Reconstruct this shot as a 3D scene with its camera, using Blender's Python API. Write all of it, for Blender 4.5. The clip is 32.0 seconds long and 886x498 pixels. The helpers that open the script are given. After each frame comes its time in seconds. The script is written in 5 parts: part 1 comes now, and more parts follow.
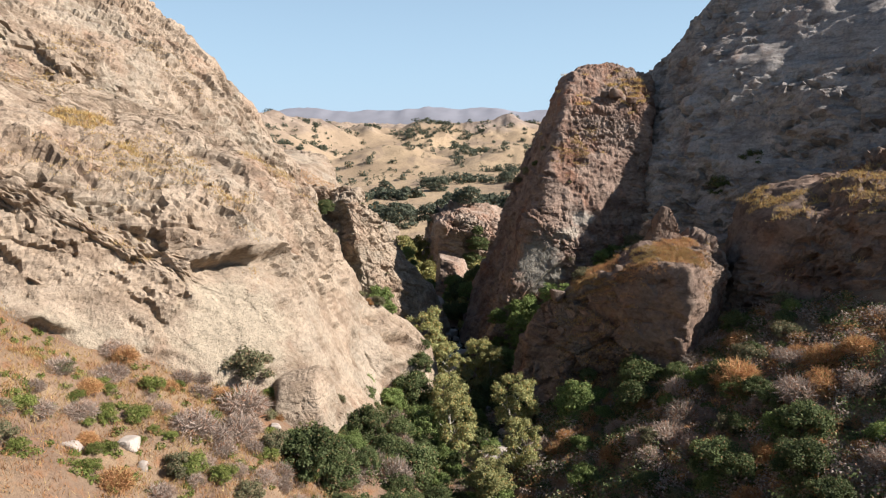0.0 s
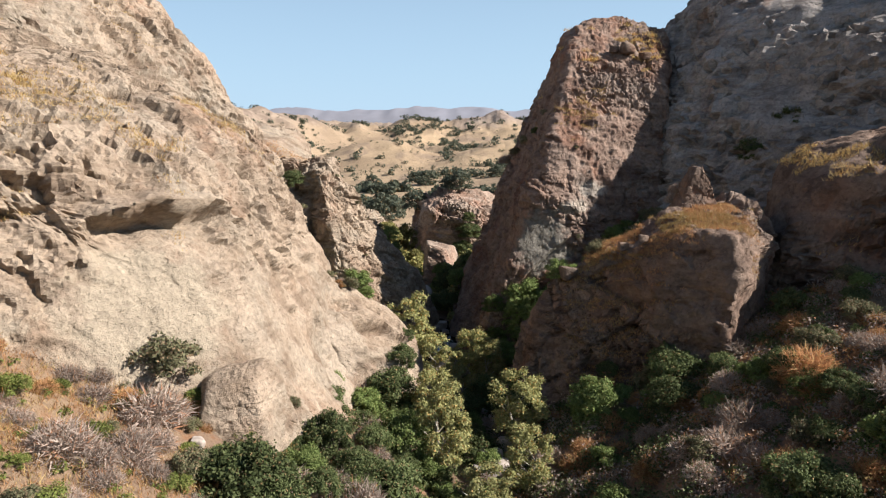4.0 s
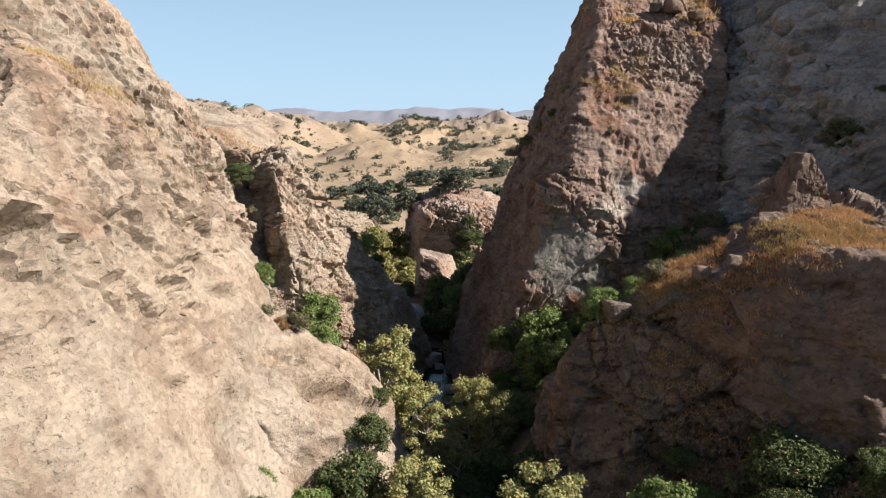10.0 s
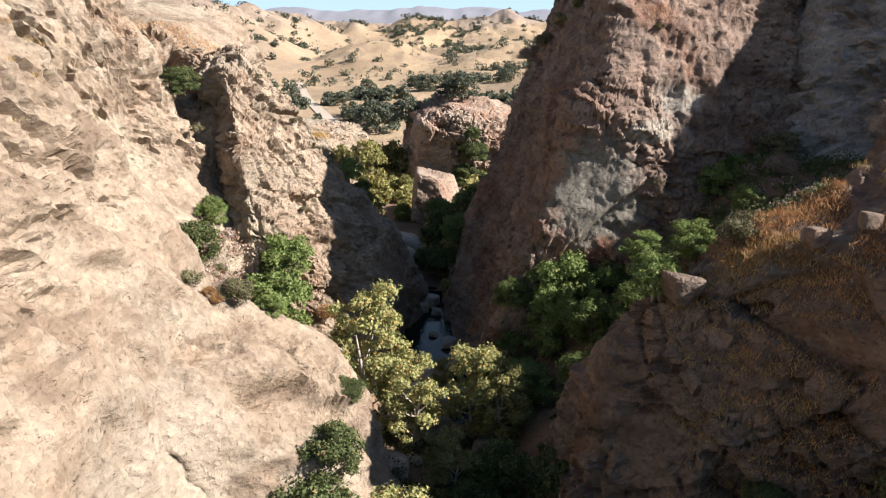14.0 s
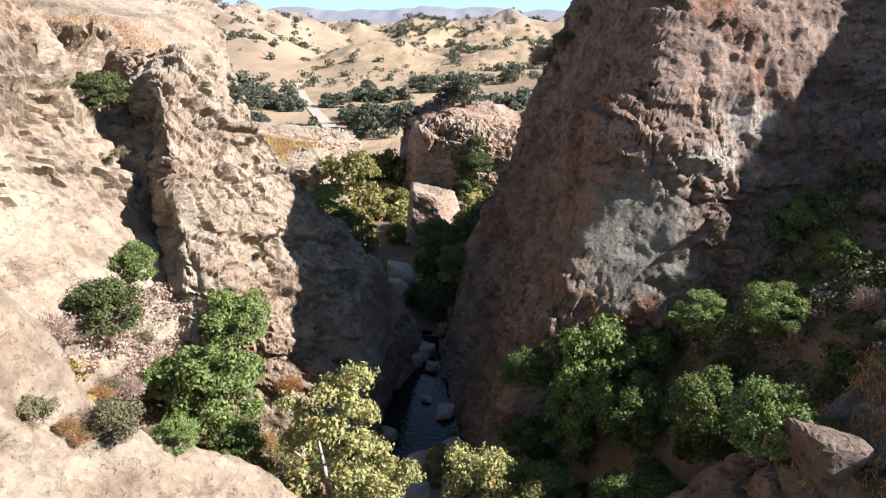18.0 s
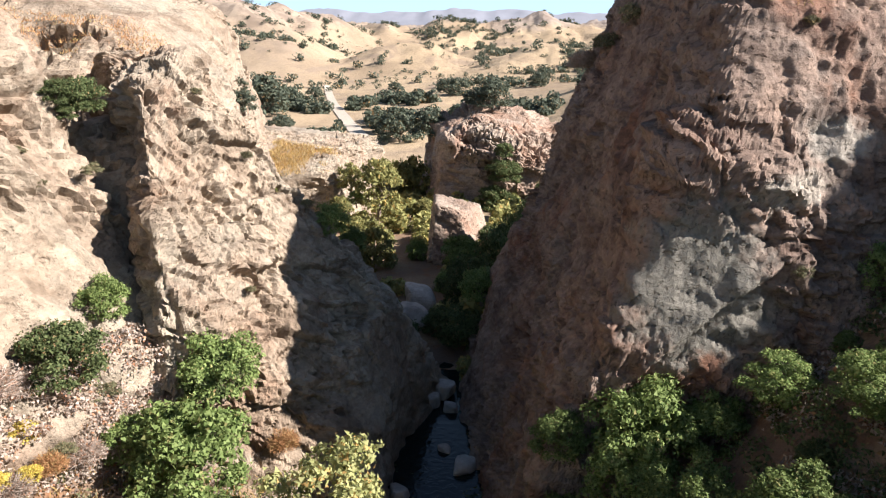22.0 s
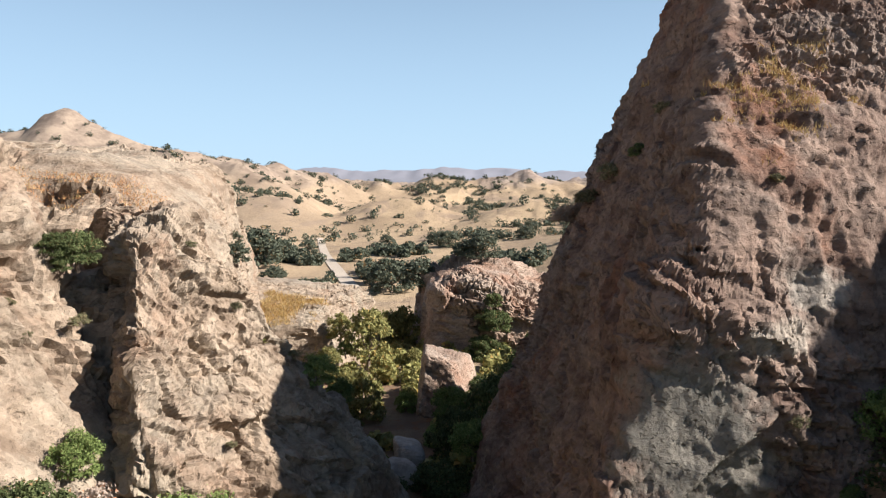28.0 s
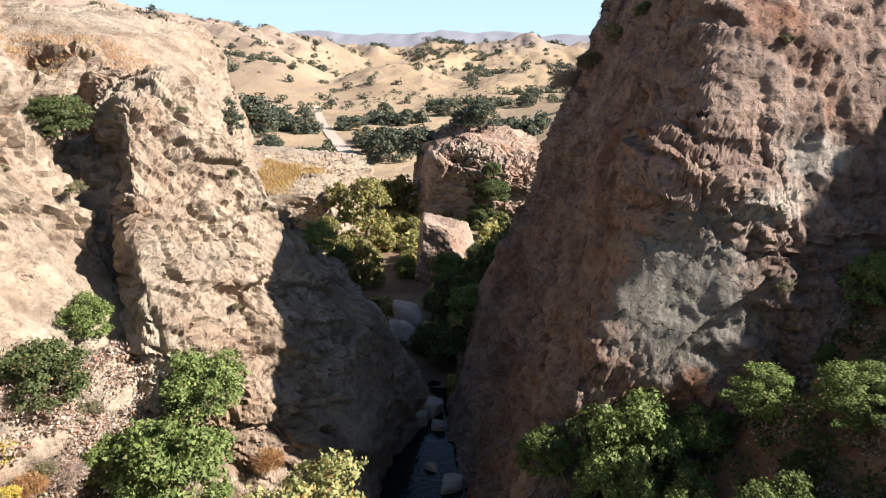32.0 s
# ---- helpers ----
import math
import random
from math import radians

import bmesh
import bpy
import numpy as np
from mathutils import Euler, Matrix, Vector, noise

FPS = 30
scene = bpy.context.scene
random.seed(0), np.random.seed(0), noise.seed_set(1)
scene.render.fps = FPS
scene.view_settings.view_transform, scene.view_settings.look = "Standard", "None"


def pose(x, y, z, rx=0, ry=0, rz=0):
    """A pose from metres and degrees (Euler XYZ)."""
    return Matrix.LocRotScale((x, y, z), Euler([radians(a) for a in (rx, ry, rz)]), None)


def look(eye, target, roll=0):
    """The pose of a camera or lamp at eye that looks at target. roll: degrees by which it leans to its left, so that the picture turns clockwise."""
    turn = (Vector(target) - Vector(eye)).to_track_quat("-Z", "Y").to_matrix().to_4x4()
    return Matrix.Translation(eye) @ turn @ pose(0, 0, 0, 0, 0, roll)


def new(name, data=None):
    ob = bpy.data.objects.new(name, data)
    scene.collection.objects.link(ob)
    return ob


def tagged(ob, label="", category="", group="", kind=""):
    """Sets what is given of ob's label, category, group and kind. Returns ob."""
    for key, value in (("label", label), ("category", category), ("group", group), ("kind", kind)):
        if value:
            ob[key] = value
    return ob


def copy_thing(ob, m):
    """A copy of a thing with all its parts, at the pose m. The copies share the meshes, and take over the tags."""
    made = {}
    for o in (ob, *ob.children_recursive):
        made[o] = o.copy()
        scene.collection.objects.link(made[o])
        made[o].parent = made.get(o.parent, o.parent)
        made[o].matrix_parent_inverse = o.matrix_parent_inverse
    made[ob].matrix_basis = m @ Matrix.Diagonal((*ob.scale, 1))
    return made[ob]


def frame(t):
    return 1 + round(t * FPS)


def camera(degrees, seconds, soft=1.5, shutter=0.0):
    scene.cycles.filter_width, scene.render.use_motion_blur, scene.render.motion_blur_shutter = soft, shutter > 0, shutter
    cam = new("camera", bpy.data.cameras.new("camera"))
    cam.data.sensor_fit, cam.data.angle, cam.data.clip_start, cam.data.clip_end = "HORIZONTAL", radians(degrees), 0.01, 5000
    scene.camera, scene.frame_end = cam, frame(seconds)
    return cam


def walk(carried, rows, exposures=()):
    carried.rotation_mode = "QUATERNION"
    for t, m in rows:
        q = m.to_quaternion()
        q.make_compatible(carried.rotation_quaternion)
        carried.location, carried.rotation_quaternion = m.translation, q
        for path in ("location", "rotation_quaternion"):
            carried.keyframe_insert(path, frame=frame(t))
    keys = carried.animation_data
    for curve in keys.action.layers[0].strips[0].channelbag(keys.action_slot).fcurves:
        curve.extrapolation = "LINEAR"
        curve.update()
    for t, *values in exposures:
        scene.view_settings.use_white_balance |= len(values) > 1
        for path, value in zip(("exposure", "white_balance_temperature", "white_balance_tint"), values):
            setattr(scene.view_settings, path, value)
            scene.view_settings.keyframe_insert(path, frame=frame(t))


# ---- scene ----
cam = camera(67.58, 32.0, 1.15)
# seconds, eye (x, y, z), pitch, heading and roll in degrees
PATH = [
    (0.0, 0.00, 0.00, 34.00, -10.39, -2.54, -0.09),
    (0.5, -0.04, 1.35, 33.40, -10.39, -2.52, -0.12),
    (1.0, -0.05, 2.79, 32.76, -10.41, -2.46, -0.10),
    (1.5, -0.06, 4.27, 32.11, -10.39, -2.46, -0.13),
    (2.0, -0.08, 5.78, 31.50, -10.38, -2.45, -0.21),
    (2.5, -0.13, 7.36, 30.89, -10.41, -2.35, -0.14),
    (3.0, -0.14, 8.96, 30.24, -10.40, -2.33, -0.14),
    (3.5, -0.15, 10.56, 29.59, -10.38, -1.97, -0.17),
    (5.5, -0.09, 16.99, 27.34, -10.31, -1.45, -0.29),
    (6.0, -0.07, 18.59, 27.18, -10.27, -1.48, -0.32),
    (6.5, -0.05, 20.13, 27.18, -10.31, -1.50, -0.31),
    (7.0, -0.04, 21.76, 27.18, -10.34, -1.49, -0.30),
    (7.5, -0.07, 23.27, 27.15, -10.31, -1.48, -0.29),
    (8.0, -0.04, 24.84, 27.12, -10.30, -1.50, -0.29),
    (8.5, -0.01, 26.49, 27.09, -10.30, -1.54, -0.26),
    (9.0, 0.02, 28.02, 27.04, -10.28, -1.58, -0.19),
    (9.5, 0.07, 29.69, 26.96, -10.25, -1.65, -0.24),
    (10.0, 0.08, 31.33, 26.90, -10.27, -1.67, -0.23),
    (10.5, 0.09, 32.97, 26.84, -10.27, -1.70, -0.34),
    (11.0, 0.12, 34.60, 26.80, -10.27, -1.72, -0.42),
    (11.5, 0.15, 36.16, 26.75, -7.87, -1.74, -0.39),
    (12.0, 0.17, 37.73, 26.63, -7.45, -1.81, -0.23),
    (12.5, 0.22, 39.32, 26.52, -9.30, -1.89, -0.17),
    (13.0, 0.25, 40.81, 26.41, -13.28, -1.96, -0.12),
    (13.5, 0.24, 42.31, 26.37, -17.55, -1.99, -0.03),
    (14.0, 0.27, 43.79, 26.36, -18.29, -2.05, -0.08),
    (14.5, 0.26, 45.31, 26.33, -18.32, -2.04, -0.06),
    (16.5, 0.38, 51.15, 26.17, -18.27, -2.23, -0.11),
    (17.0, 0.39, 52.56, 26.16, -18.29, -2.27, -0.14),
    (17.5, 0.38, 53.95, 26.17, -18.31, -2.29, -0.13),
    (18.0, 0.35, 55.22, 26.15, -18.29, -2.29, -0.00),
    (18.5, 0.30, 56.62, 26.14, -18.28, -2.27, 0.02),
    (19.0, 0.29, 57.96, 26.11, -18.21, -2.30, 0.08),
    (19.5, 0.29, 59.09, 26.11, -18.07, -2.32, 0.13),
    (20.0, 0.28, 60.00, 26.11, -18.12, -2.73, 0.15),
    (20.5, 0.27, 60.61, 26.09, -18.10, -3.90, 0.19),
    (21.0, 0.28, 61.01, 26.08, -18.10, -4.87, 0.24),
    (21.5, 0.30, 61.23, 26.07, -18.12, -4.77, 0.26),
    (22.0, 0.33, 61.28, 26.07, -18.12, -4.66, 0.28),
    (22.5, 0.34, 61.29, 26.07, -15.51, -4.52, 0.30),
    (23.0, 0.33, 61.25, 26.05, -13.49, -4.41, 0.34),
    (23.5, 0.33, 61.23, 26.02, -13.48, -4.34, 0.38),
    (24.0, 0.33, 61.24, 26.02, -13.11, -4.29, 0.38),
    (24.5, 0.35, 61.25, 25.99, -14.60, -4.21, 0.44),
    (25.0, 0.35, 61.26, 25.99, -17.67, -4.13, 0.40),
    (25.5, 0.36, 61.30, 26.02, -17.06, -4.07, 0.36),
    (26.0, 0.37, 61.28, 26.06, -9.47, -4.06, 0.28),
    (26.5, 0.40, 61.28, 26.10, -2.74, -4.02, 0.22),
    (28.5, 0.48, 61.13, 26.07, -6.48, -3.87, 0.18),
    (29.0, 0.50, 61.13, 26.05, -7.43, -3.86, 0.18),
    (29.5, 0.52, 61.12, 26.04, -7.58, -3.84, 0.19),
    (30.0, 0.53, 61.12, 26.01, -9.14, -3.80, 0.18),
    (30.5, 0.57, 61.14, 26.00, -10.84, -3.80, 0.20),
    (31.0, 0.58, 61.16, 25.98, -12.71, -3.80, 0.19),
    (31.5, 0.58, 61.14, 25.95, -14.74, -3.79, 0.19),
    (32.0, 0.59, 61.13, 25.94, -16.42, -3.78, 0.23),
]


def aim(x, y, z, pitch, heading, roll):
    h, p = radians(heading), radians(pitch)
    ahead = Vector((math.sin(h) * math.cos(p), math.cos(h) * math.cos(p), math.sin(p)))
    return look((x, y, z), Vector((x, y, z)) + ahead, roll)


walk(cam, [(r[0], aim(*r[1:])) for r in PATH], [(0, 1.04, 6560, 12), (12.5, 1.10, 6560, 12), (14, 1.34, 6560, 12), (17, 1.42, 6250, 12), (20, 1.60, 6150, 12), (22.5, 1.48, 6450, 12), (24, 1.28, 6560, 12), (26, 1.24, 6560, 12), (30, 1.08, 6560, 12), (31, 1.25, 6560, 12), (32, 1.42, 6560, 12)])

# ---- world, sun ----
SUN_DIR = Vector((1.0, -0.10, 0.70)).normalized()  # towards the sun
world = bpy.data.worlds.new("sky")
scene.world = world
world.use_nodes = True
wn = world.node_tree.nodes
sky = wn.new("ShaderNodeTexSky")
sky.sky_type = "NISHITA"
sky.sun_disc = False
sky.sun_elevation = math.asin(SUN_DIR.z)
sky.sun_rotation = math.atan2(SUN_DIR.x, SUN_DIR.y)
sky.air_density, sky.dust_density, sky.ozone_density = 1.0, 0.3, 3.5
wn["Background"].inputs["Strength"].default_value = 0.045
# dry-season haze pales the sky towards the horizon
haze = wn.new("ShaderNodeMix")
haze.data_type = "RGBA"
haze.inputs[7].default_value = (5.8, 8.5, 11.1, 1)
way_up = wn.new("ShaderNodeSeparateXYZ")
world.node_tree.links.new(wn.new("ShaderNodeTexCoord").outputs["Generated"], way_up.inputs[0])
thin = wn.new("ShaderNodeMapRange")
thin.interpolation_type = "SMOOTHSTEP"
thin.inputs["From Min"].default_value, thin.inputs["From Max"].default_value = -0.1, 0.68
thin.inputs["To Min"].default_value, thin.inputs["To Max"].default_value = 0.9, 0.0
world.node_tree.links.new(way_up.outputs[2], thin.inputs["Value"])
world.node_tree.links.new(thin.outputs[0], haze.inputs[0])
world.node_tree.links.new(sky.outputs[0], haze.inputs[6])
world.node_tree.links.new(haze.outputs[2], wn["Background"].inputs["Color"])
sun_data = bpy.data.lights.new("sun", "SUN")
sun_data.energy, sun_data.angle, sun_data.color = 5.0, radians(0.5), (1.0, 0.945, 0.90)
sun = new("sun", sun_data)
sun.matrix_basis = look((60, 0, 90), Vector((60, 0, 90)) - SUN_DIR)

# ---- materials ----


def nodes_of(name):
    m = bpy.data.materials.new(name)
    m.use_nodes = True
    nt = m.node_tree
    return m, nt.nodes, nt.links, nt.nodes["Principled BSDF"]


def tex_noise(n, l, vec, scale, detail=6.0, rough=0.6, distortion=0.0):
    t = n.new("ShaderNodeTexNoise")
    t.inputs["Scale"].default_value = scale
    t.inputs["Detail"].default_value = detail
    t.inputs["Roughness"].default_value = rough
    t.inputs["Distortion"].default_value = distortion
    l.new(vec, t.inputs["Vector"])
    return t.outputs["Fac"]


def ramp(n, l, fac, stops):
    r = n.new("ShaderNodeValToRGB")
    while len(r.color_ramp.elements) < len(stops):
        r.color_ramp.elements.new(0.5)
    for e, (p, c) in zip(r.color_ramp.elements, stops):
        e.position, e.color = p, (*c, 1) if len(c) == 3 else c
    l.new(fac, r.inputs[0])
    return r.outputs[0]


def mix(n, l, fac, a, b, how="MIX"):
    m = n.new("ShaderNodeMix")
    m.data_type, m.blend_type = "RGBA", how
    if isinstance(fac, (int, float)):
        m.inputs[0].default_value = fac
    else:
        l.new(fac, m.inputs[0])
    for s, v in ((m.inputs[6], a), (m.inputs[7], b)):
        if isinstance(v, tuple):
            s.default_value = (*v, 1)
        else:
            l.new(v, s)
    return m.outputs[2]


def bump(n, l, height, strength, distance, normal=None):
    b = n.new("ShaderNodeBump")
    b.inputs["Strength"].default_value, b.inputs["Distance"].default_value = strength, distance
    l.new(height, b.inputs["Height"])
    if normal is not None:
        l.new(normal, b.inputs["Normal"])
    return b.outputs[0]


def mapped(n, l, vec, rot=(0, 0, 0), scale=(1, 1, 1)):
    m = n.new("ShaderNodeMapping")
    m.inputs["Rotation"].default_value = [radians(a) for a in rot]
    m.inputs["Scale"].default_value = scale
    l.new(vec, m.inputs["Vector"])
    return m.outputs[0]


def rock_material(name, base, light, dark, stain, bed=(0, 30, 0), grey=(0.33, 0.31, 0.28), grass=0.0, stain_at=0.60, seed=0.0, scars=(), holes=1.0, dip=(0, 28, 0)):
    """Weathered conglomerate: mottling, iron stain, grey film, thin bedding bands, pebbles, grit and pits."""
    m, n, l, p = nodes_of(name)
    tc = n.new("ShaderNodeTexCoord")
    add = n.new("ShaderNodeVectorMath")
    add.inputs[1].default_value = (seed, seed * 0.7, seed * 1.3)
    l.new(tc.outputs["Object"], add.inputs[0])
    v = add.outputs[0]
    big = tex_noise(n, l, v, 0.10, 6, 0.62, 0.4)
    mid = tex_noise(n, l, v, 0.50, 9, 0.68, 0.2)
    fine = tex_noise(n, l, v, 2.4, 9, 0.74)
    c = mix(n, l, ramp(n, l, mid, [(0.32, (0, 0, 0)), (0.66, (1, 1, 1))]), base, light)
    c = mix(n, l, ramp(n, l, big, [(0.44, (0, 0, 0)), (0.60, (0.85, 0.85, 0.85))]), c, grey)
    big2 = tex_noise(n, l, mapped(n, l, v, (0, 0, 40), (1, 1, 0.55)), 0.17, 7, 0.66, 0.5)
    c = mix(n, l, ramp(n, l, big2, [(stain_at - 0.07, (0, 0, 0)), (stain_at + 0.07, (0.85, 0.85, 0.85))]), c, stain)
    run = tex_noise(n, l, mapped(n, l, v, dip, (0.22, 0.8, 1.0)), 0.45, 7, 0.66, 0.35)
    c = mix(n, l, ramp(n, l, run, [(0.36, (0.9, 0.9, 0.9)), (0.49, (0, 0, 0))]), c, tuple(0.5 * a + 0.5 * b for a, b in zip(base, dark)))
    c = mix(n, l, ramp(n, l, run, [(0.53, (0, 0, 0)), (0.66, (0.8, 0.8, 0.8))]), c, tuple(min(0.5, x * 1.10) for x in light))
    band = tex_noise(n, l, mapped(n, l, v, bed, (0.22, 0.22, 1.5)), 0.8, 6, 0.62, 0.25)
    c = mix(n, l, ramp(n, l, band, [(0.52, (0, 0, 0)), (0.68, (0.5, 0.5, 0.5))]), c, dark)
    # dark varnish specks in the fine hollows, also standing in for pore shade
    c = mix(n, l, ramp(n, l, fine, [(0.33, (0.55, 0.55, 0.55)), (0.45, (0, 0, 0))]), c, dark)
    for at, radii, colour in scars:
        sub = n.new("ShaderNodeVectorMath")
        sub.operation = "SUBTRACT"
        l.new(tc.outputs["Object"], sub.inputs[0])
        sub.inputs[1].default_value = at
        mul = n.new("ShaderNodeVectorMath")
        mul.operation = "DIVIDE"
        l.new(sub.outputs[0], mul.inputs[0])
        mul.inputs[1].default_value = radii
        ln = n.new("ShaderNodeVectorMath")
        ln.operation = "LENGTH"
        l.new(mul.outputs[0], ln.inputs[0])
        wob = n.new("ShaderNodeMath")
        wob.operation = "MULTIPLY_ADD"
        l.new(mid, wob.inputs[0])
        wob.inputs[1].default_value = 2.2
        l.new(ln.outputs["Value"], wob.inputs[2])
        film = mix(n, l, ramp(n, l, fine, [(0.35, (0, 0, 0)), (0.65, (1, 1, 1))]), tuple(x * 0.86 for x in colour), colour)
        inv = n.new("ShaderNodeMapRange")
        inv.inputs["From Min"].default_value, inv.inputs["From Max"].default_value = 2.25, 1.85
        l.new(wob.outputs[0], inv.inputs["Value"])
        c = mix(n, l, inv.outputs[0], c, film)
    peb = n.new("ShaderNodeTexVoronoi")
    peb.inputs["Scale"].default_value = 4.2
    l.new(v, peb.inputs["Vector"])
    sepc = n.new("ShaderNodeSeparateColor")
    l.new(peb.outputs["Color"], sepc.inputs[0])
    tone = n.new("ShaderNodeMapRange")
    tone.inputs["To Min"].default_value, tone.inputs["To Max"].default_value = 0.86, 1.13
    l.new(sepc.outputs[0], tone.inputs["Value"])
    hsv = n.new("ShaderNodeHueSaturation")
    l.new(tone.outputs[0], hsv.inputs["Value"])
    l.new(c, hsv.inputs["Color"])
    c = hsv.outputs[0]
    if grass:
        geo = n.new("ShaderNodeNewGeometry")
        sep = n.new("ShaderNodeSeparateXYZ")
        l.new(geo.outputs["True Normal"], sep.inputs[0])
        up = n.new("ShaderNodeMath")
        up.operation = "MULTIPLY_ADD"
        l.new(mid, up.inputs[0])
        up.inputs[1].default_value = 0.5
        l.new(sep.outputs[2], up.inputs[2])
        gc = ramp(n, l, fine, [(0.3, (0.30, 0.19, 0.07)), (0.7, (0.52, 0.39, 0.17))])
        c = mix(n, l, ramp(n, l, up.outputs[0], [(grass, (0, 0, 0)), (min(1.0, grass + 0.09), (1, 1, 1))]), c, gc)
    l.new(c, p.inputs["Base Color"])
    p.inputs["Roughness"].default_value = 0.93
    p.inputs["Specular IOR Level"].default_value = 0.15
    nrm = bump(n, l, mid, 0.65, 0.48)
    pit = ramp(n, l, tex_noise(n, l, mapped(n, l, v, (0, 0, 0), (1, 1, 1.5)), 1.5, 3, 0.5), [(0.62, (1, 1, 1)), (0.69, (0, 0, 0))])
    nrm = bump(n, l, pit, 0.6 * holes, 0.38, nrm)
    small = ramp(n, l, tex_noise(n, l, v, 4.6, 2, 0.5), [(0.63, (1, 1, 1)), (0.69, (0, 0, 0))])
    nrm = bump(n, l, small, 0.8 * holes, 0.20, nrm)
    nrm = bump(n, l, band, 0.35, 0.35, nrm)
    nrm = bump(n, l, fine, 0.65, 0.19, nrm)
    nrm = bump(n, l, peb.outputs["Distance"], 0.4, 0.07, nrm)
    l.new(nrm, p.inputs["Normal"])
    return m


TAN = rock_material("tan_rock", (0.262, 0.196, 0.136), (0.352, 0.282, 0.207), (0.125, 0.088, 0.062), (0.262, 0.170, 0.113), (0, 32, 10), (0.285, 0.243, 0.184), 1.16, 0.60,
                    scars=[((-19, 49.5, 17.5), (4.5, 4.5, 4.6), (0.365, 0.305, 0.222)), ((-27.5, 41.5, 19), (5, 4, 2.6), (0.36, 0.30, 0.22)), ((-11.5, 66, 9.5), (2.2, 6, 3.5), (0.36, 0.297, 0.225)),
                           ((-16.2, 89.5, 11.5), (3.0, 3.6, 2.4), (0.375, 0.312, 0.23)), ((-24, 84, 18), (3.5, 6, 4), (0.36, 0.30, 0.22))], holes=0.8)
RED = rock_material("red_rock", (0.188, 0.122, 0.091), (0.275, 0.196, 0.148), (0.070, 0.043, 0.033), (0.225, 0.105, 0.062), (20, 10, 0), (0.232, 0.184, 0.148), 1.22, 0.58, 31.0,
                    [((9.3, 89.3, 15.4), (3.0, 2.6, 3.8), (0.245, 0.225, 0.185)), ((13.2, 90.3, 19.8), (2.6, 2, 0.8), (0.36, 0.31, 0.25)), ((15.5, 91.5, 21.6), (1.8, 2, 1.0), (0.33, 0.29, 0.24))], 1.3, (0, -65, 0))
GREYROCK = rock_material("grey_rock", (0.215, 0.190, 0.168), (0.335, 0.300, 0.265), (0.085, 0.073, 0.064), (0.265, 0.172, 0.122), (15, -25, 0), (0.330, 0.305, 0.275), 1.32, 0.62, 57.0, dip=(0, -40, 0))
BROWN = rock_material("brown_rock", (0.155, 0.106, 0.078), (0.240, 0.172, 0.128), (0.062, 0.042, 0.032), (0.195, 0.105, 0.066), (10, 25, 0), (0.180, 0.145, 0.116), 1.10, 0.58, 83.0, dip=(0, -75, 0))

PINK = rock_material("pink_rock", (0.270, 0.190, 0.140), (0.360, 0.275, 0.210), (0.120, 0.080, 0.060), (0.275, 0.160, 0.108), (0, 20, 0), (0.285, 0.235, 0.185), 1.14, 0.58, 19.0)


def soil_material(name, soil, straw, rust, far=False):
    m, n, l, p = nodes_of(name)
    tc = n.new("ShaderNodeTexCoord")
    v = tc.outputs["Object"]
    big = tex_noise(n, l, v, 0.008 if far else 0.16, 6, 0.6, 0.5)
    mid = tex_noise(n, l, v, 0.06 if far else 0.9, 7, 0.65)
    fine = tex_noise(n, l, v, 0.8 if far else 7.0, 6, 0.7)
    c = mix(n, l, ramp(n, l, big, [(0.40, (0, 0, 0)), (0.60, (1, 1, 1))]), soil, straw)
    c = mix(n, l, ramp(n, l, mid, [(0.52, (0, 0, 0)), (0.66, (0.8, 0.8, 0.8))]), c, rust)
    c = mix(n, l, ramp(n, l, fine, [(0.30, (0.6, 0.6, 0.6)), (0.55, (0, 0, 0))]), c, tuple(x * 0.45 for x in soil))
    if far:
        patch = tex_noise(n, l, mapped(n, l, v, (0, 0, 25), (1, 0.7, 1)), 0.022, 7, 0.68, 0.8)
        c = mix(n, l, ramp(n, l, patch, [(0.52, (0, 0, 0)), (0.62, (0.75, 0.75, 0.75))]), c, (0.22, 0.165, 0.12))
        sep = n.new("ShaderNodeSeparateXYZ")
        l.new(v, sep.inputs[0])
        up = n.new("ShaderNodeMath")
        up.operation = "MULTIPLY_ADD"
        l.new(big, up.inputs[0])
        up.inputs[1].default_value = 60.0
        l.new(sep.outputs[2], up.inputs[2])
        high = n.new("ShaderNodeMapRange")
        high.inputs["From Min"].default_value, high.inputs["From Max"].default_value = 60.0, 78.0
        l.new(up.outputs[0], high.inputs["Value"])
        c = mix(n, l, high.outputs[0], c, mix(n, l, ramp(n, l, mid, [(0.4, (0, 0, 0)), (0.6, (1, 1, 1))]), (0.20, 0.155, 0.125), (0.30, 0.245, 0.20)))
        west = n.new("ShaderNodeMapRange")
        west.inputs["From Min"].default_value, west.inputs["From Max"].default_value = -90.0, -240.0
        west.inputs["To Max"].default_value = 0.7
        l.new(sep.outputs[0], west.inputs["Value"])
        c = mix(n, l, west.outputs[0], c, mix(n, l, ramp(n, l, mid, [(0.4, (0, 0, 0)), (0.6, (1, 1, 1))]), (0.19, 0.145, 0.11), (0.33, 0.255, 0.18)))
    l.new(c, p.inputs["Base Color"])
    p.inputs["Roughness"].default_value = 0.95
    p.inputs["Specular IOR Level"].default_value = 0.1
    nrm = bump(n, l, mid, 0.4, 2.0 if far else 0.35)
    nrm = bump(n, l, fine, 0.6, 0.8 if far else 0.12, nrm)
    l.new(nrm, p.inputs["Normal"])
    return m


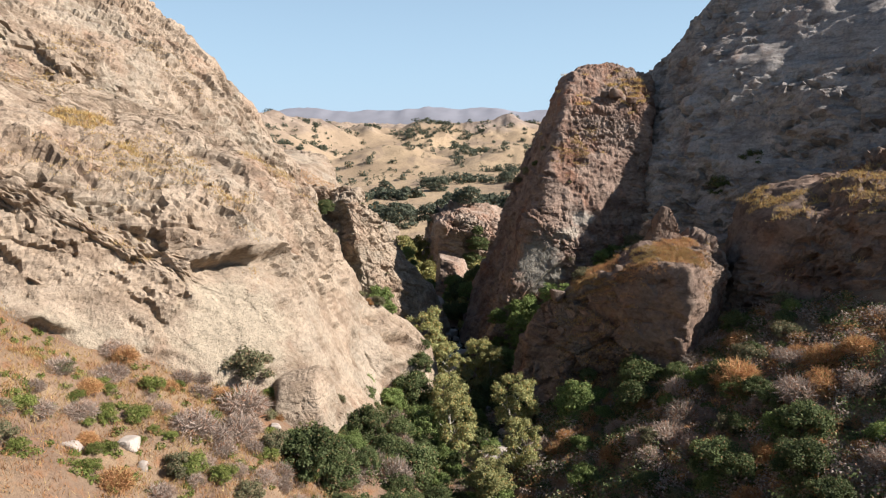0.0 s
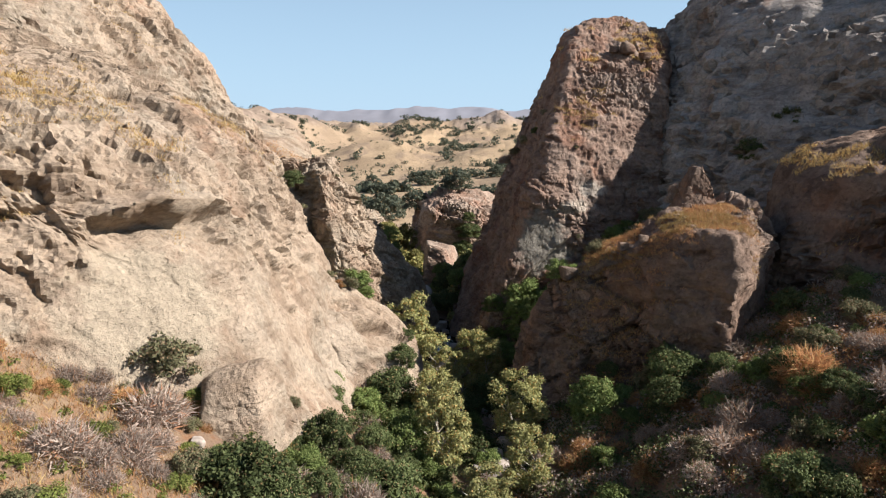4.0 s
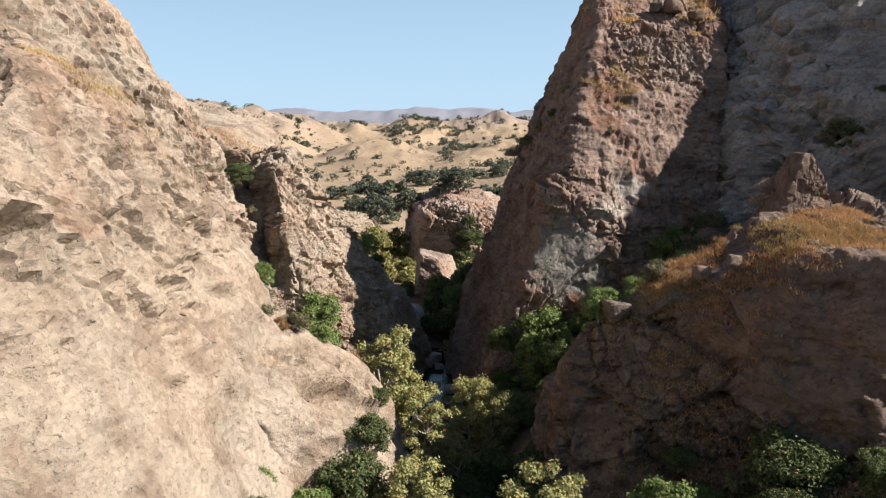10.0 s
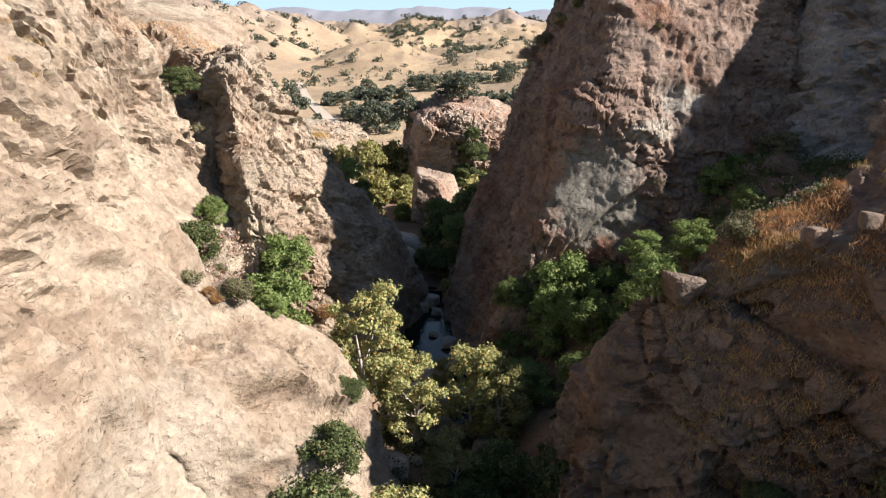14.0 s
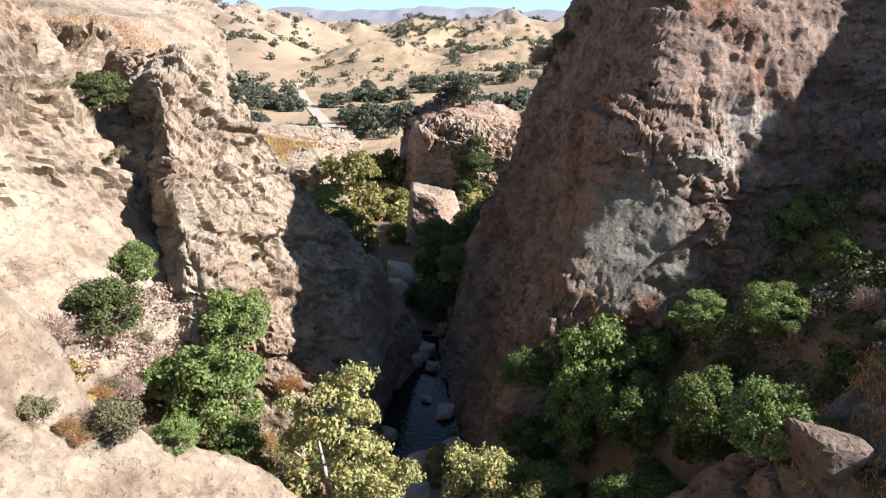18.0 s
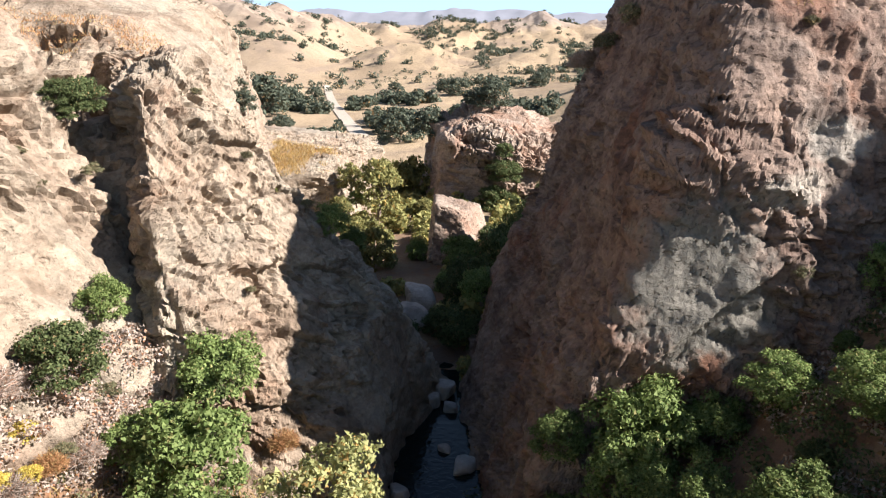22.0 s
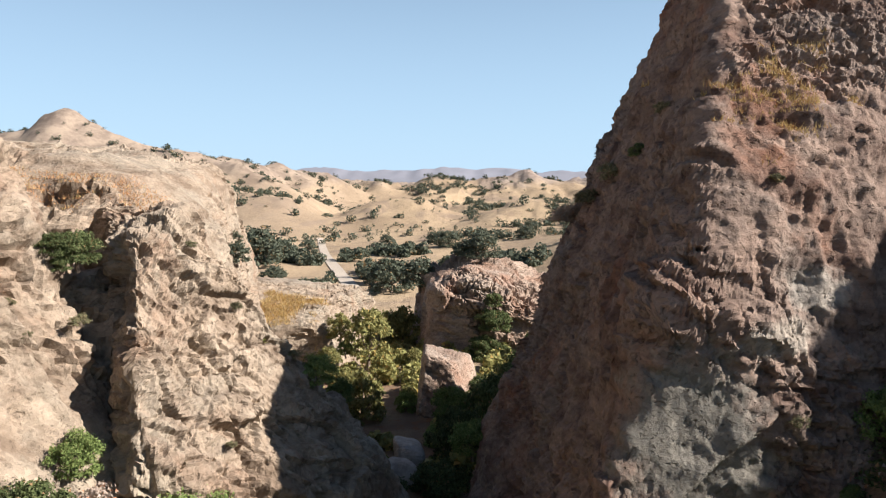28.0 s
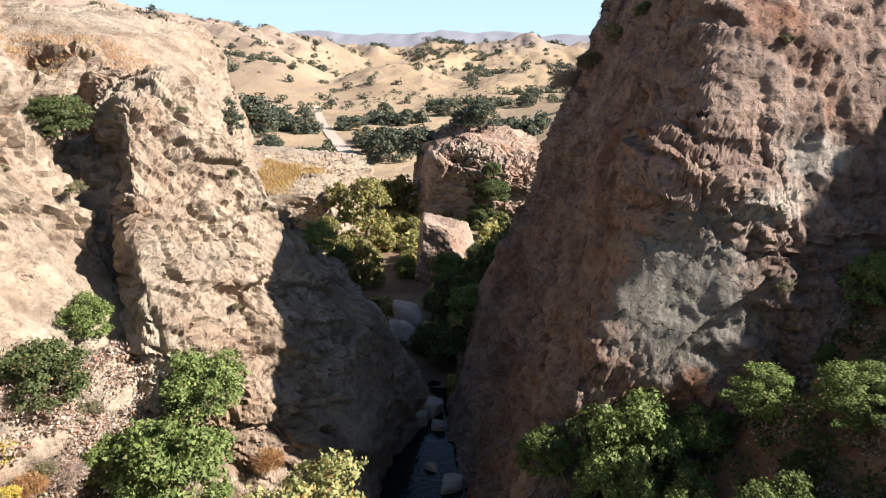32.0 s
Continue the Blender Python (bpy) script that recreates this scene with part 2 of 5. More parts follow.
SOIL = soil_material("dry_soil", (0.175, 0.118, 0.082), (0.255, 0.180, 0.112), (0.235, 0.118, 0.060))
HILL = soil_material("golden_grass_hill", (0.30, 0.222, 0.142), (0.405, 0.303, 0.19), (0.25, 0.185, 0.125), True)


def plain(name, col, rough=0.9, var=0.25, scale=3.0):
    m, n, l, p = nodes_of(name)
    tc = n.new("ShaderNodeTexCoord")
    f = tex_noise(n, l, tc.outputs["Object"], scale, 6, 0.65)
    a, b = tuple(x * (1 - var) for x in col), tuple(min(1, x * (1 + var)) for x in col)
    l.new(mix(n, l, ramp(n, l, f, [(0.35, (0, 0, 0)), (0.65, (1, 1, 1))]), a, b), p.inputs["Base Color"])
    p.inputs["Roughness"].default_value = rough
    p.inputs["Specular IOR Level"].default_value = 0.2
    l.new(bump(n, l, f, 0.5, 0.1), p.inputs["Normal"])
    return m


def leaf_material(name, a, b, dead=(0.3, 0.2, 0.1), dead_at=0.97):
    """Leaves: colour differs from leaf to leaf and from plant to plant; light passes through a little."""
    m, n, l, p = nodes_of(name)
    geo = n.new("ShaderNodeNewGeometry")
    info = n.new("ShaderNodeObjectInfo")
    c = ramp(n, l, geo.outputs["Random Per Island"], [(0.0, a), (dead_at - 0.03, b), (dead_at, dead), (1.0, dead)])
    hsv = n.new("ShaderNodeHueSaturation")
    mr = n.new("ShaderNodeMapRange")
    mr.inputs["To Min"].default_value, mr.inputs["To Max"].default_value = 0.75, 1.25
    l.new(info.outputs["Random"], mr.inputs["Value"])
    l.new(mr.outputs[0], hsv.inputs["Value"])
    l.new(c, hsv.inputs["Color"])
    l.new(hsv.outputs[0], p.inputs["Base Color"])
    p.inputs["Roughness"].default_value = 0.6
    p.inputs["Specular IOR Level"].default_value = 0.1
    tr = n.new("ShaderNodeBsdfTranslucent")
    l.new(hsv.outputs[0], tr.inputs["Color"])
    mx = n.new("ShaderNodeMixShader")
    mx.inputs[0].default_value = 0.28
    l.new(p.outputs[0], mx.inputs[1])
    l.new(tr.outputs[0], mx.inputs[2])
    l.new(mx.outputs[0], n["Material Output"].inputs["Surface"])
    return m


OAK = leaf_material("oak_leaves", (0.05, 0.07, 0.025), (0.15, 0.18, 0.075))
GREEN = leaf_material("bright_green_leaves", (0.085, 0.125, 0.035), (0.22, 0.275, 0.095), (0.27, 0.25, 0.10))
SYCAMORE = leaf_material("sycamore_leaves", (0.18, 0.19, 0.07), (0.35, 0.34, 0.15), (0.42, 0.27, 0.10), 0.92)
SAGE = leaf_material("sage_leaves", (0.11, 0.115, 0.06), (0.19, 0.18, 0.10), (0.28, 0.2, 0.12), 0.85)
DEAD = leaf_material("dead_twigs", (0.26, 0.21, 0.165), (0.46, 0.375, 0.31), (0.36, 0.19, 0.11), 0.88)
RUST = leaf_material("rust_brush", (0.30, 0.15, 0.07), (0.50, 0.285, 0.135), (0.40, 0.30, 0.13), 0.85)
STRAW = leaf_material("dry_grass_blades", (0.36, 0.24, 0.09), (0.55, 0.41, 0.18), (0.36, 0.18, 0.06), 0.85)
# leaf colour greyed and blued to imitate haze over the distance
FAROAK = leaf_material("far_oak_leaves", (0.07, 0.085, 0.06), (0.13, 0.145, 0.10))
BARK = plain("bark", (0.20, 0.155, 0.12), 0.9, 0.35, 6.0)
PALEBARK = plain("pale_bark", (0.42, 0.38, 0.32), 0.85, 0.4, 3.0)
GRAVEL = plain("pale_gravel", (0.40, 0.34, 0.27), 0.95, 0.15, 2.0)
PALEROCK = plain("bleached_boulder", (0.36, 0.31, 0.26), 0.9, 0.25, 1.2)
# blue-grey base colour imitates air haze in front of the range
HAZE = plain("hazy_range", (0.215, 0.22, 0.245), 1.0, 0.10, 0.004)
m_, n_, l_, p_ = nodes_of("creek_water")
p_.inputs["Base Color"].default_value = (0.012, 0.016, 0.014, 1)
p_.inputs["Roughness"].default_value = 0.04
p_.inputs["IOR"].default_value = 1.33
l_.new(bump(n_, l_, tex_noise(n_, l_, n_.new("ShaderNodeTexCoord").outputs["Object"], 2.5, 3, 0.5), 0.25, 0.12), p_.inputs["Normal"])
WATER = m_

# ---- noise and mesh helpers ----


def lattice(p, seed):
    """Smooth value noise in -1..1 at the points p (N, 3)."""
    i = np.floor(p).astype(np.int64)
    f = p - i
    w = f * f * f * (f * (f * 6 - 15) + 10)
    out = np.zeros(len(p))
    for dx in (0, 1):
        wx = w[:, 0] if dx else 1 - w[:, 0]
        for dy in (0, 1):
            wy = wx * (w[:, 1] if dy else 1 - w[:, 1])
            for dz in (0, 1):
                h = ((i[:, 0] + dx) * 73856093) ^ ((i[:, 1] + dy) * 19349663) ^ ((i[:, 2] + dz) * 83492791) ^ (seed * 2654435761)
                h = (h ^ (h >> 13)) * 1274126177 & 0x7FFFFFFF
                h = (h ^ (h >> 16)) & 0xFFFF
                out += wy * (w[:, 2] if dz else 1 - w[:, 2]) * (h / 32767.5 - 1)
    return out


def fbm(p, scale, octaves=5, gain=0.5, seed=1):
    out, a, q = np.zeros(len(p)), 1.0, np.asarray(p, float) / scale
    for k in range(octaves):
        out += a * lattice(q, seed + k)
        a, q = a * gain, q * 2.03 + 17.1
    return out


def ridged(p, scale, octaves=5, gain=0.55, seed=1):
    out, a, q = np.zeros(len(p)), 1.0, np.asarray(p, float) / scale
    for k in range(octaves):
        out += a * (1 - 2 * np.abs(lattice(q, seed + k)))
        a, q = a * gain, q * 2.07 + 9.7
    return out


def blocks(p, scale, seed):
    """Angular blocks: the offset of the block that holds each point (tilted plane), and how near it is to a joint (0 at it)."""
    q = np.asarray(p, float) / scale
    i = np.floor(q - 0.5).astype(np.int64)
    best, second, val = np.full(len(q), 9.0), np.full(len(q), 9.0), np.zeros(len(q))
    for dx in (0, 1):
        for dy in (0, 1):
            for dz in (0, 1):
                c = i + np.array((dx, dy, dz))
                h = (c[:, 0] * 73856093) ^ (c[:, 1] * 19349663) ^ (c[:, 2] * 83492791) ^ (seed * 2654435761)
                h = (h ^ (h >> 13)) * 1274126177 & 0x7FFFFFFF
                h = h ^ (h >> 15)
                a, b, e = (h & 255) / 255.0, ((h >> 8) & 255) / 255.0, ((h >> 16) & 255) / 255.0
                rel = q - c - np.stack([0.2 + 0.6 * a, 0.2 + 0.6 * b, 0.2 + 0.6 * e], 1)
                d = (rel * rel).sum(1)
                v = (a + b + e) * 0.67 - 1.0 + ((b - 0.5) * rel[:, 0] + (e - 0.5) * rel[:, 1] + (a - 0.5) * rel[:, 2]) * 1.6
                closer = d < best
                second = np.where(closer, best, np.minimum(second, d))
                val = np.where(closer, v, val)
                best = np.where(closer, d, best)
    return val, np.sqrt(second) - np.sqrt(best)


def mesh_of(name, verts, faces, material, smooth=True):
    me = bpy.data.meshes.new(name)
    faces = np.asarray(faces)
    k = faces.shape[1]
    me.vertices.add(len(verts))
    me.vertices.foreach_set("co", np.asarray(verts, np.float32).ravel())
    me.loops.add(faces.size)
    me.loops.foreach_set("vertex_index", faces.astype(np.int32).ravel())
    me.polygons.add(len(faces))
    me.polygons.foreach_set("loop_start", np.arange(0, faces.size, k, dtype=np.int32))
    me.update(calc_edges=True)
    me.polygons.foreach_set("use_smooth", np.full(len(faces), smooth))
    me.materials.append(material)
    return me


def smooth(a, b, x):
    t = np.clip((x - a) / (b - a), 0, 1)
    return t * t * (3 - 2 * t)


def grid_faces(nu, nv):
    a = (np.arange(nu - 1)[:, None] * nv + np.arange(nv - 1)[None, :]).ravel()
    return np.stack([a, a + nv, a + nv + 1, a + 1], 1)


def unit(v):
    v = np.asarray(v, float)
    return v / np.linalg.norm(v, axis=-1, keepdims=True)


def rock_mass(name, centre, planes, size, front, material, res=220, hard=14, rough=1.0, bed=None, seed=1, label="", category="cliff", grain=1.0, kind="structure", scoops=(), calm=(), block=0.7, knob=0.3, pit=0.45, rise=None):
    """A rock body: the rounded hull of half-spaces (point, outward normal), seen out from its centre, then broken up by
    blocks, bedding steps and pits. front: the way that its fine side faces."""
    c = np.array(centre, float)
    u = np.linspace(-1, 1, res)
    gx, gy = np.meshgrid(u, u, indexing="ij")
    rho = np.maximum(np.abs(gx), np.abs(gy))
    ang = np.arctan2(gy, gx)
    theta = np.pi * (0.8 * rho + 0.2 * rho ** 4)
    f = unit(front)
    r = unit(np.cross(f, (0, 0, 1)))
    w = np.cross(r, f)
    d = f * np.cos(theta)[..., None] + (r * np.cos(ang)[..., None] + w * np.sin(ang)[..., None]) * np.sin(theta)[..., None]
    d = unit(d.reshape(-1, 3) * np.array(size, float))

    def hull(d):
        inv = np.zeros(len(d))
        for point, normal in planes:
            nn = unit(normal)
            h = max(0.3, float((np.array(point) - c) @ nn))
            inv += np.maximum(0, d @ nn / h) ** hard
        return c + d / (inv ** (1 / hard))[:, None]

    p = hull(d)
    for turn in range(4 if res > 100 else 0):
        # even out the mesh along its rows, then its columns; the far side keeps fewer
        g, e = p.reshape(res, res, 3), d.reshape(res, res, 3).copy()
        if turn % 2:
            g, e = g.swapaxes(0, 1), e.swapaxes(0, 1)
        seg = np.linalg.norm(np.diff(g, axis=1), axis=2)
        seg = seg * (0.14 + 0.86 * smooth(-0.45, 0.25, (e[:, 1:] @ f))) + 1e-5
        cum = np.concatenate([np.zeros((res, 1)), np.cumsum(seg, 1)], 1)
        cum /= cum[:, -1:]
        k = np.arange(res) / (res - 1.0)
        for row in range(res):
            want = 0.75 * np.interp(k, cum[row], k) + 0.25 * k
            for n in range(3):
                e[row, :, n] = np.interp(want, k, e[row, :, n])
        e = e.swapaxes(0, 1) if turn % 2 else e
        d = unit(e.reshape(-1, 3))
        p = hull(d)
    g = p.reshape(res, res, 3)
    nrm = np.cross(np.gradient(g, axis=0), np.gradient(g, axis=1)).reshape(-1, 3)
    nrm /= np.linalg.norm(nrm, axis=1, keepdims=True) + 1e-9
    outward = (nrm * d).sum(1).mean() > 0
    nrm *= np.sign((nrm * d).sum(1))[:, None] + 1e-9
    q = p + 0.3 * np.stack([fbm(p, 4.5, 3, 0.5, seed + 40 + k) for k in range(3)], 1)
    b = unit(bed[:3]) if bed is not None else unit((0.3, -0.2, 0.9))
    flat = q + np.outer(q @ b, b) * 0.8
    lay = q + np.outer(q @ b, b) * 2.0
    broken = smooth(-0.4, 0.4, fbm(p, 11 * grain, 3, 0.5, seed + 12))
    if rise:
        # calm below, broken above
        broken = (0.4 + 0.6 * broken) * (rise[2] + (1 - rise[2]) * smooth(rise[0], rise[1], p[:, 2] + 2.5 * fbm(p, 8, 2, 0.5, seed + 13)))
    v1, e1 = blocks(flat, 6.0 * grain, seed)
    v2, e2 = blocks(flat + 5.3, 2.2 * grain, seed + 5)
    v3, e3 = blocks(q + 1.7, 0.85 * grain, seed + 8)
    broad = 0.8 * grain * fbm(q, 9 * grain, 3, 0.5, seed)
    off = broad + block * grain * ((0.2 + 0.5 * broken) * v1 + (0.04 + 0.26 * broken) * v2 + (0.02 + 0.12 * broken) * v3)
    off -= block * grain * broken * (0.4 * smooth(0.06, 0.0, e1) + 0.3 * smooth(0.07, 0.0, e2) + 0.12 * smooth(0.10, 0.0, e3))
    off += knob * grain * (0.42 * ridged(q * np.array((1, 1, 0.45)), 3.0 * grain, 3, 0.5, seed + 9) + 0.22 * ridged(q, 1.1 * grain, 3, 0.55, seed + 14))
    off += (0.06 + 0.08 * broken) * fbm(q, 0.8, 3, 0.6, seed + 60) + 0.12 * fbm(lay, 2.4, 3, 0.5, seed + 62)
    if res > 100:
        lens = q + np.outer(q @ b, b) * 1.3
        hole = fbm(lens + 31, 1.7, 2, 0.45, seed + 25)
        off -= 1.9 * pit * (0.35 + 0.65 * broken) * smooth(0.50, 0.60, hole)
        hole = lattice(lens / 0.55 + 7, seed + 27)
        off -= 0.7 * pit * (0.3 + 0.7 * broken) * smooth(0.58, 0.72, hole)
    if bed is not None:
        # beds that stand out at their upper edge, over an undercut
        where = (0.4 + 0.6 * smooth(-0.4, 0.2, fbm(p, 12, 2, 0.5, seed + 33))) * (0.12 + 0.88 * broken)
        wave = (p + 0.12 * np.stack([fbm(p, 1.6, 3, 0.5, seed + 50 + k) for k in range(3)], 1)) @ b + 0.9 * fbm(p, 24, 2, 0.4, seed + 3)
        for thick, deep in ((bed[3], bed[4]), (bed[3] * 0.37, bed[4] * 0.16)):
            s = wave / thick
            k = np.floor(s)
            step = [np.sin(n * 12.9898 + seed) * 43758.5453 for n in (k, k + 1)]
            step = [n - np.floor(n) for n in step]
            turn = smooth(0.86, 1.0, s - k)
            off += deep * where * (0.8 * (step[0] + (step[1] - step[0]) * turn - 0.5) + 0.9 * ((s - k) ** 1.6 * (1 - turn) - 0.34))
    sag = np.clip(off - broad, -1.0, 1.2) * rough * 0.06
    off = (off - off.mean()) * rough
    still = np.zeros(len(p))
    for at, radius in calm:
        still = np.maximum(still, np.exp(-(np.linalg.norm(p - np.array(at), axis=1) / radius) ** 4))
    off *= 1 - 0.85 * still
    sag *= 1 - still
    for at, along, wide, drop, deep in scoops:
        # an undercut hollow below an arched lip
        rel = p - np.array(at)
        level = unit((along[0], along[1], 0))
        lean = along[2] / math.hypot(along[0], along[1])
        su = rel @ level / wide
        sw = rel[:, 2] - lean * wide * su - min(0.28 * wide, 1.5 * drop) * (1 - su * su) + min(0.35, 0.4 * drop) * fbm(p, 2.0, 3, 0.5, seed + 77)
        near = (np.abs(rel @ nrm.mean(0)) < 60) & (np.linalg.norm(rel, axis=1) < 2.2 * wide + drop)
        off += near * 0.45 * deep * (sw > 0) * smooth(1.6, 0.0, sw) * smooth(1.0, 0.4, np.abs(su))
        off -= near * deep * smooth(0.0, 0.35, -sw) * np.exp(-np.maximum(0, -sw) / drop) * smooth(1.0, 0.3, np.abs(su))
    p = p + nrm * off[:, None]
    if res > 100:
        p[:, 2] -= sag  # what stands proud hangs over
    quads = grid_faces(res, res)
    me = mesh_of(name, p, quads if outward else quads[:, ::-1], material, False)
    me.polygons.foreach_set("use_smooth", (still[quads[:, 0]] > 0.3) | (broken[quads[:, 0]] < 0.3))
    ob = new(name, me)
    return tagged(ob, label, category, kind=kind)


# ---- large structure: ground ----


CREEK_Y = (-200, 20, 40, 55, 70, 85, 100, 115, 135, 160, 220, 280, 400, 700)
CREEK_X = (6, 3, 2, 0.8, 0.8, -2.0, -3.4, -5.0, -9, -20, -33, -50, -88, -150)
CREEK_Z = (6, 5, 4, 2.8, 1.5, -0.1, -0.9, 0.5, 0.4, -1.5, -5, -6.5, -9, -10)


HILLS = ((-285, 775, 55, 70, 90), (-245, 830, 50, 70, 90), (-205, 905, 52, 60, 85), (-150, 960, 40, 60, 85),
         (-80, 1010, 44, 75, 120), (-10, 1040, 36, 60, 110), (45, 1020, 42, 70, 110), (110, 1000, 34, 70, 100), (-120, 850, 20, 45, 70), (-20, 840, 18, 60, 80),
         (-520, 800, 40, 110, 120), (230, 900, 45, 110, 140), (-190, 610, 24, 60, 60), (-75, 650, 22, 65, 60), (30, 620, 20, 55, 60), (120, 570, 28, 60, 80), (-270, 640, 42, 70, 80))

RIDGE_X, RIDGE_Z = (-700, -560, -483, -447, -436, -424, -412, -396, -352, -312, -256, -211, -121), (62, 70, 80, 88, 95, 99, 93, 86, 70, 61, 49, 39.7, 0)


def ground_height(x, y):
    cx, cz = np.interp(y, CREEK_Y, CREEK_X), np.interp(y, CREEK_Y, CREEK_Z)
    d = x - cx
    near = 1 - smooth(92, 128, y)
    left = 0.60 * near + 0.03 * (1 - near)
    right = (0.50 + 0.36 * smooth(70, 78, y) * (1 - smooth(92, 100, y))) * near + 0.03 * (1 - near)
    a = np.abs(d)
    z = cz + np.where(d < 0, left, right) * np.maximum(0, a - 2.5)
    z = np.where(near > 0, np.minimum(z, cz + np.where(d > 0, 15.5, 30) + 0.08 * a), z)
    p = np.stack([x, y, 0 * x], 1)
    z += smooth(1.5, 8, a) * (0.9 * fbm(p, 7, 4, 0.5, 5)) * (0.4 + 0.6 * near) + 0.25 * fbm(p, 1.6, 3, 0.5, 8) * near
    # far hills: a valley flat, then rolling grass hills cut by gullies, and a craggy summit to the west
    wx = p + 30 * np.stack([fbm(p, 90, 2, 0.5, 61), fbm(p, 90, 2, 0.5, 62), 0 * x], 1)
    gul = ridged(wx, 105, 5, 0.5, 71)
    hills = 0 * x
    for hx, hy, h, sx, sy in HILLS:
        hills = hills + (h * np.exp(-(((x - hx) / sx) ** 2 + ((y - hy) / sy) ** 2))) ** 3
    ridge = np.interp(x + 5 * fbm(p, 40, 3, 0.5, 64), RIDGE_X, RIDGE_Z) * np.exp(-np.abs((y - 712) / 95) ** 1.7)
    hills = (hills + np.maximum(ridge, 0) ** 3) ** (1 / 3)
    z += hills * (0.88 + 0.14 * gul * (1 - smooth(45, 75, hills)) + 0.12 * smooth(45, 75, hills)) + smooth(3, 12, hills) * 2.0 * fbm(p, 22, 3, 0.5, 77)
    z += smooth(40, 95, hills) * 2.6 * ridged(p, 24, 4, 0.55, 66) + smooth(6, 30, hills) * 5.5 * ridged(wx, 95, 3, 0.36, 67)
    z += smooth(900, 1700, y) * (34 + 12 * gul) + smooth(380, 620, y) * 3.0 * fbm(p, 70, 3, 0.5, 81)
    # grassy rise on the east side beyond the tower, low banks on the west
    z += 13 * smooth(2, 60, x) * smooth(165, 225, y) * (1 - smooth(330, 520, y))
    z += 9 * smooth(45, 150, -x - 0.12 * y) * smooth(140, 200, y) * (1 - smooth(420, 600, y))
    return z


def spaced(a, b, lo, hi, fine, grow, most, held):
    """Coordinates from a to b: fine steps from lo to hi, then growing to most, which is held as far as held, then growing on."""
    def outward(start, end):
        out, s = [start], fine
        while out[-1] < end:
            s = s * grow if s < most or out[-1] > held else most
            out.append(out[-1] + s)
        return out[1:]
    mid = list(np.arange(lo, hi, fine))
    return np.array([-v for v in outward(-lo, -a)][::-1] + mid + outward(mid[-1], b))


gx_, gy_ = spaced(-4200, 4200, -42, 42, 0.62, 1.05, 7, 560), spaced(-500, 4600, 25, 125, 0.68, 1.035, 7, 1250)
X_, Y_ = np.meshgrid(gx_, gy_, indexing="ij")
Z_ = ground_height(X_.ravel(), Y_.ravel())
ground_me = mesh_of("ground", np.stack([X_.ravel(), Y_.ravel(), Z_], 1), grid_faces(len(gx_), len(gy_)), SOIL)
ground_me.materials.append(HILL)
fy = Y_[:-1, :-1].ravel()
ground_me.polygons.foreach_set("material_index", (fy > 150).astype(np.int32))
ground = tagged(new("ground", ground_me), "dry canyon floor running out into golden grass hills", "ground", kind="structure")


def height(x, y):
    return float(ground_height(np.array([float(x)]), np.array([float(y)]))[0])


# ---- large structure: rock masses ----
rock_mass("cliff_west_slab", (-34, 64, 10), [
    ((-17, 49.5, 17), (0.56, -0.74, 0.38)), ((-12.9, 60, 16), (0.90, -0.03, 0.43)), ((-21, 58, 28), (0.43, -0.13, 0.89)),
    ((-24, 74, 26), (0.35, 0.85, 0.4)), ((-26.2, 39.2, 23), (0.25, -0.95, 0.2)), ((-75, 60, 0), (-1, 0, 0.1)), ((-30, 60, -6), (0, 0, -1))],
    (40, 22, 22), (0.75, -0.6, 0.3), TAN, 560, 30, 0.9, (0.44, 0.52, 0.73, 3.6, 1.9), 11, "sunlit tan sandstone slab rising from the canyon floor",
    scoops=[((-18.7, 52.0, 22.8), (0.84, 0.54, 0.0), 5.2, 1.5, 2.9), ((-28.5, 41, 20.5), (0.8, 0.5, -0.2), 2.2, 0.8, 1.2), ((-12.5, 59.3, 15.6), (0.5, 0.8, -0.3), 0.8, 0.4, 0.9), ((-14.5, 57.9, 20.5), (0.5, 0.8, -0.3), 0.6, 0.3, 0.7), ((-13.1, 66.6, 17.8), (0.3, 0.9, -0.3), 1.3, 0.45, 1.1), ((-11.6, 63.4, 10.9), (0.4, 0.9, -0.3), 0.7, 0.3, 0.7), ((-16.1, 66.5, 20.6), (0.3, 0.9, -0.3), 0.9, 0.4, 0.8)],
    calm=[((-18.6, 52, 22), 3.5), ((-19, 49.5, 16), 5.5), ((-13, 56, 14), 5), ((-27, 42, 19), 4)], block=0.8, knob=0.12, rise=(17, 25, 0.2))
rock_mass("cliff_west_ledge", (-13.5, 70, 8), [
    ((-9.9, 68.6, 12.3), (0.62, -0.2, 0.76)), ((-10.2, 65, 9.7), (0.6, -0.75, 0.25)), ((-5.3, 75.5, 6.6), (0.85, 0.45, 0.2)), ((-12, 74, 13), (-0.1, 0.9, 0.45)),
    ((-20, 68, 14), (-0.9, 0, 0.3)), ((-12, 70, -3), (0, 0, -1))],
    (8, 7, 8), (0.7, -0.6, 0.3), TAN, 250, 20, 0.75, (0.30, 0.58, 0.76, 1.3, 0.9), 17, "broken tan rock ledge with undercut hollows",
    scoops=[((-10.2, 69.0, 13.2), (0.55, 0.8, -0.3), 1.5, 0.6, 1.3), ((-8.7, 69.8, 11.2), (0.55, 0.8, -0.35), 2.4, 0.8, 1.6), ((-6.6, 71.5, 9.4), (0.6, 0.75, -0.3), 1.4, 0.5, 1.0)])
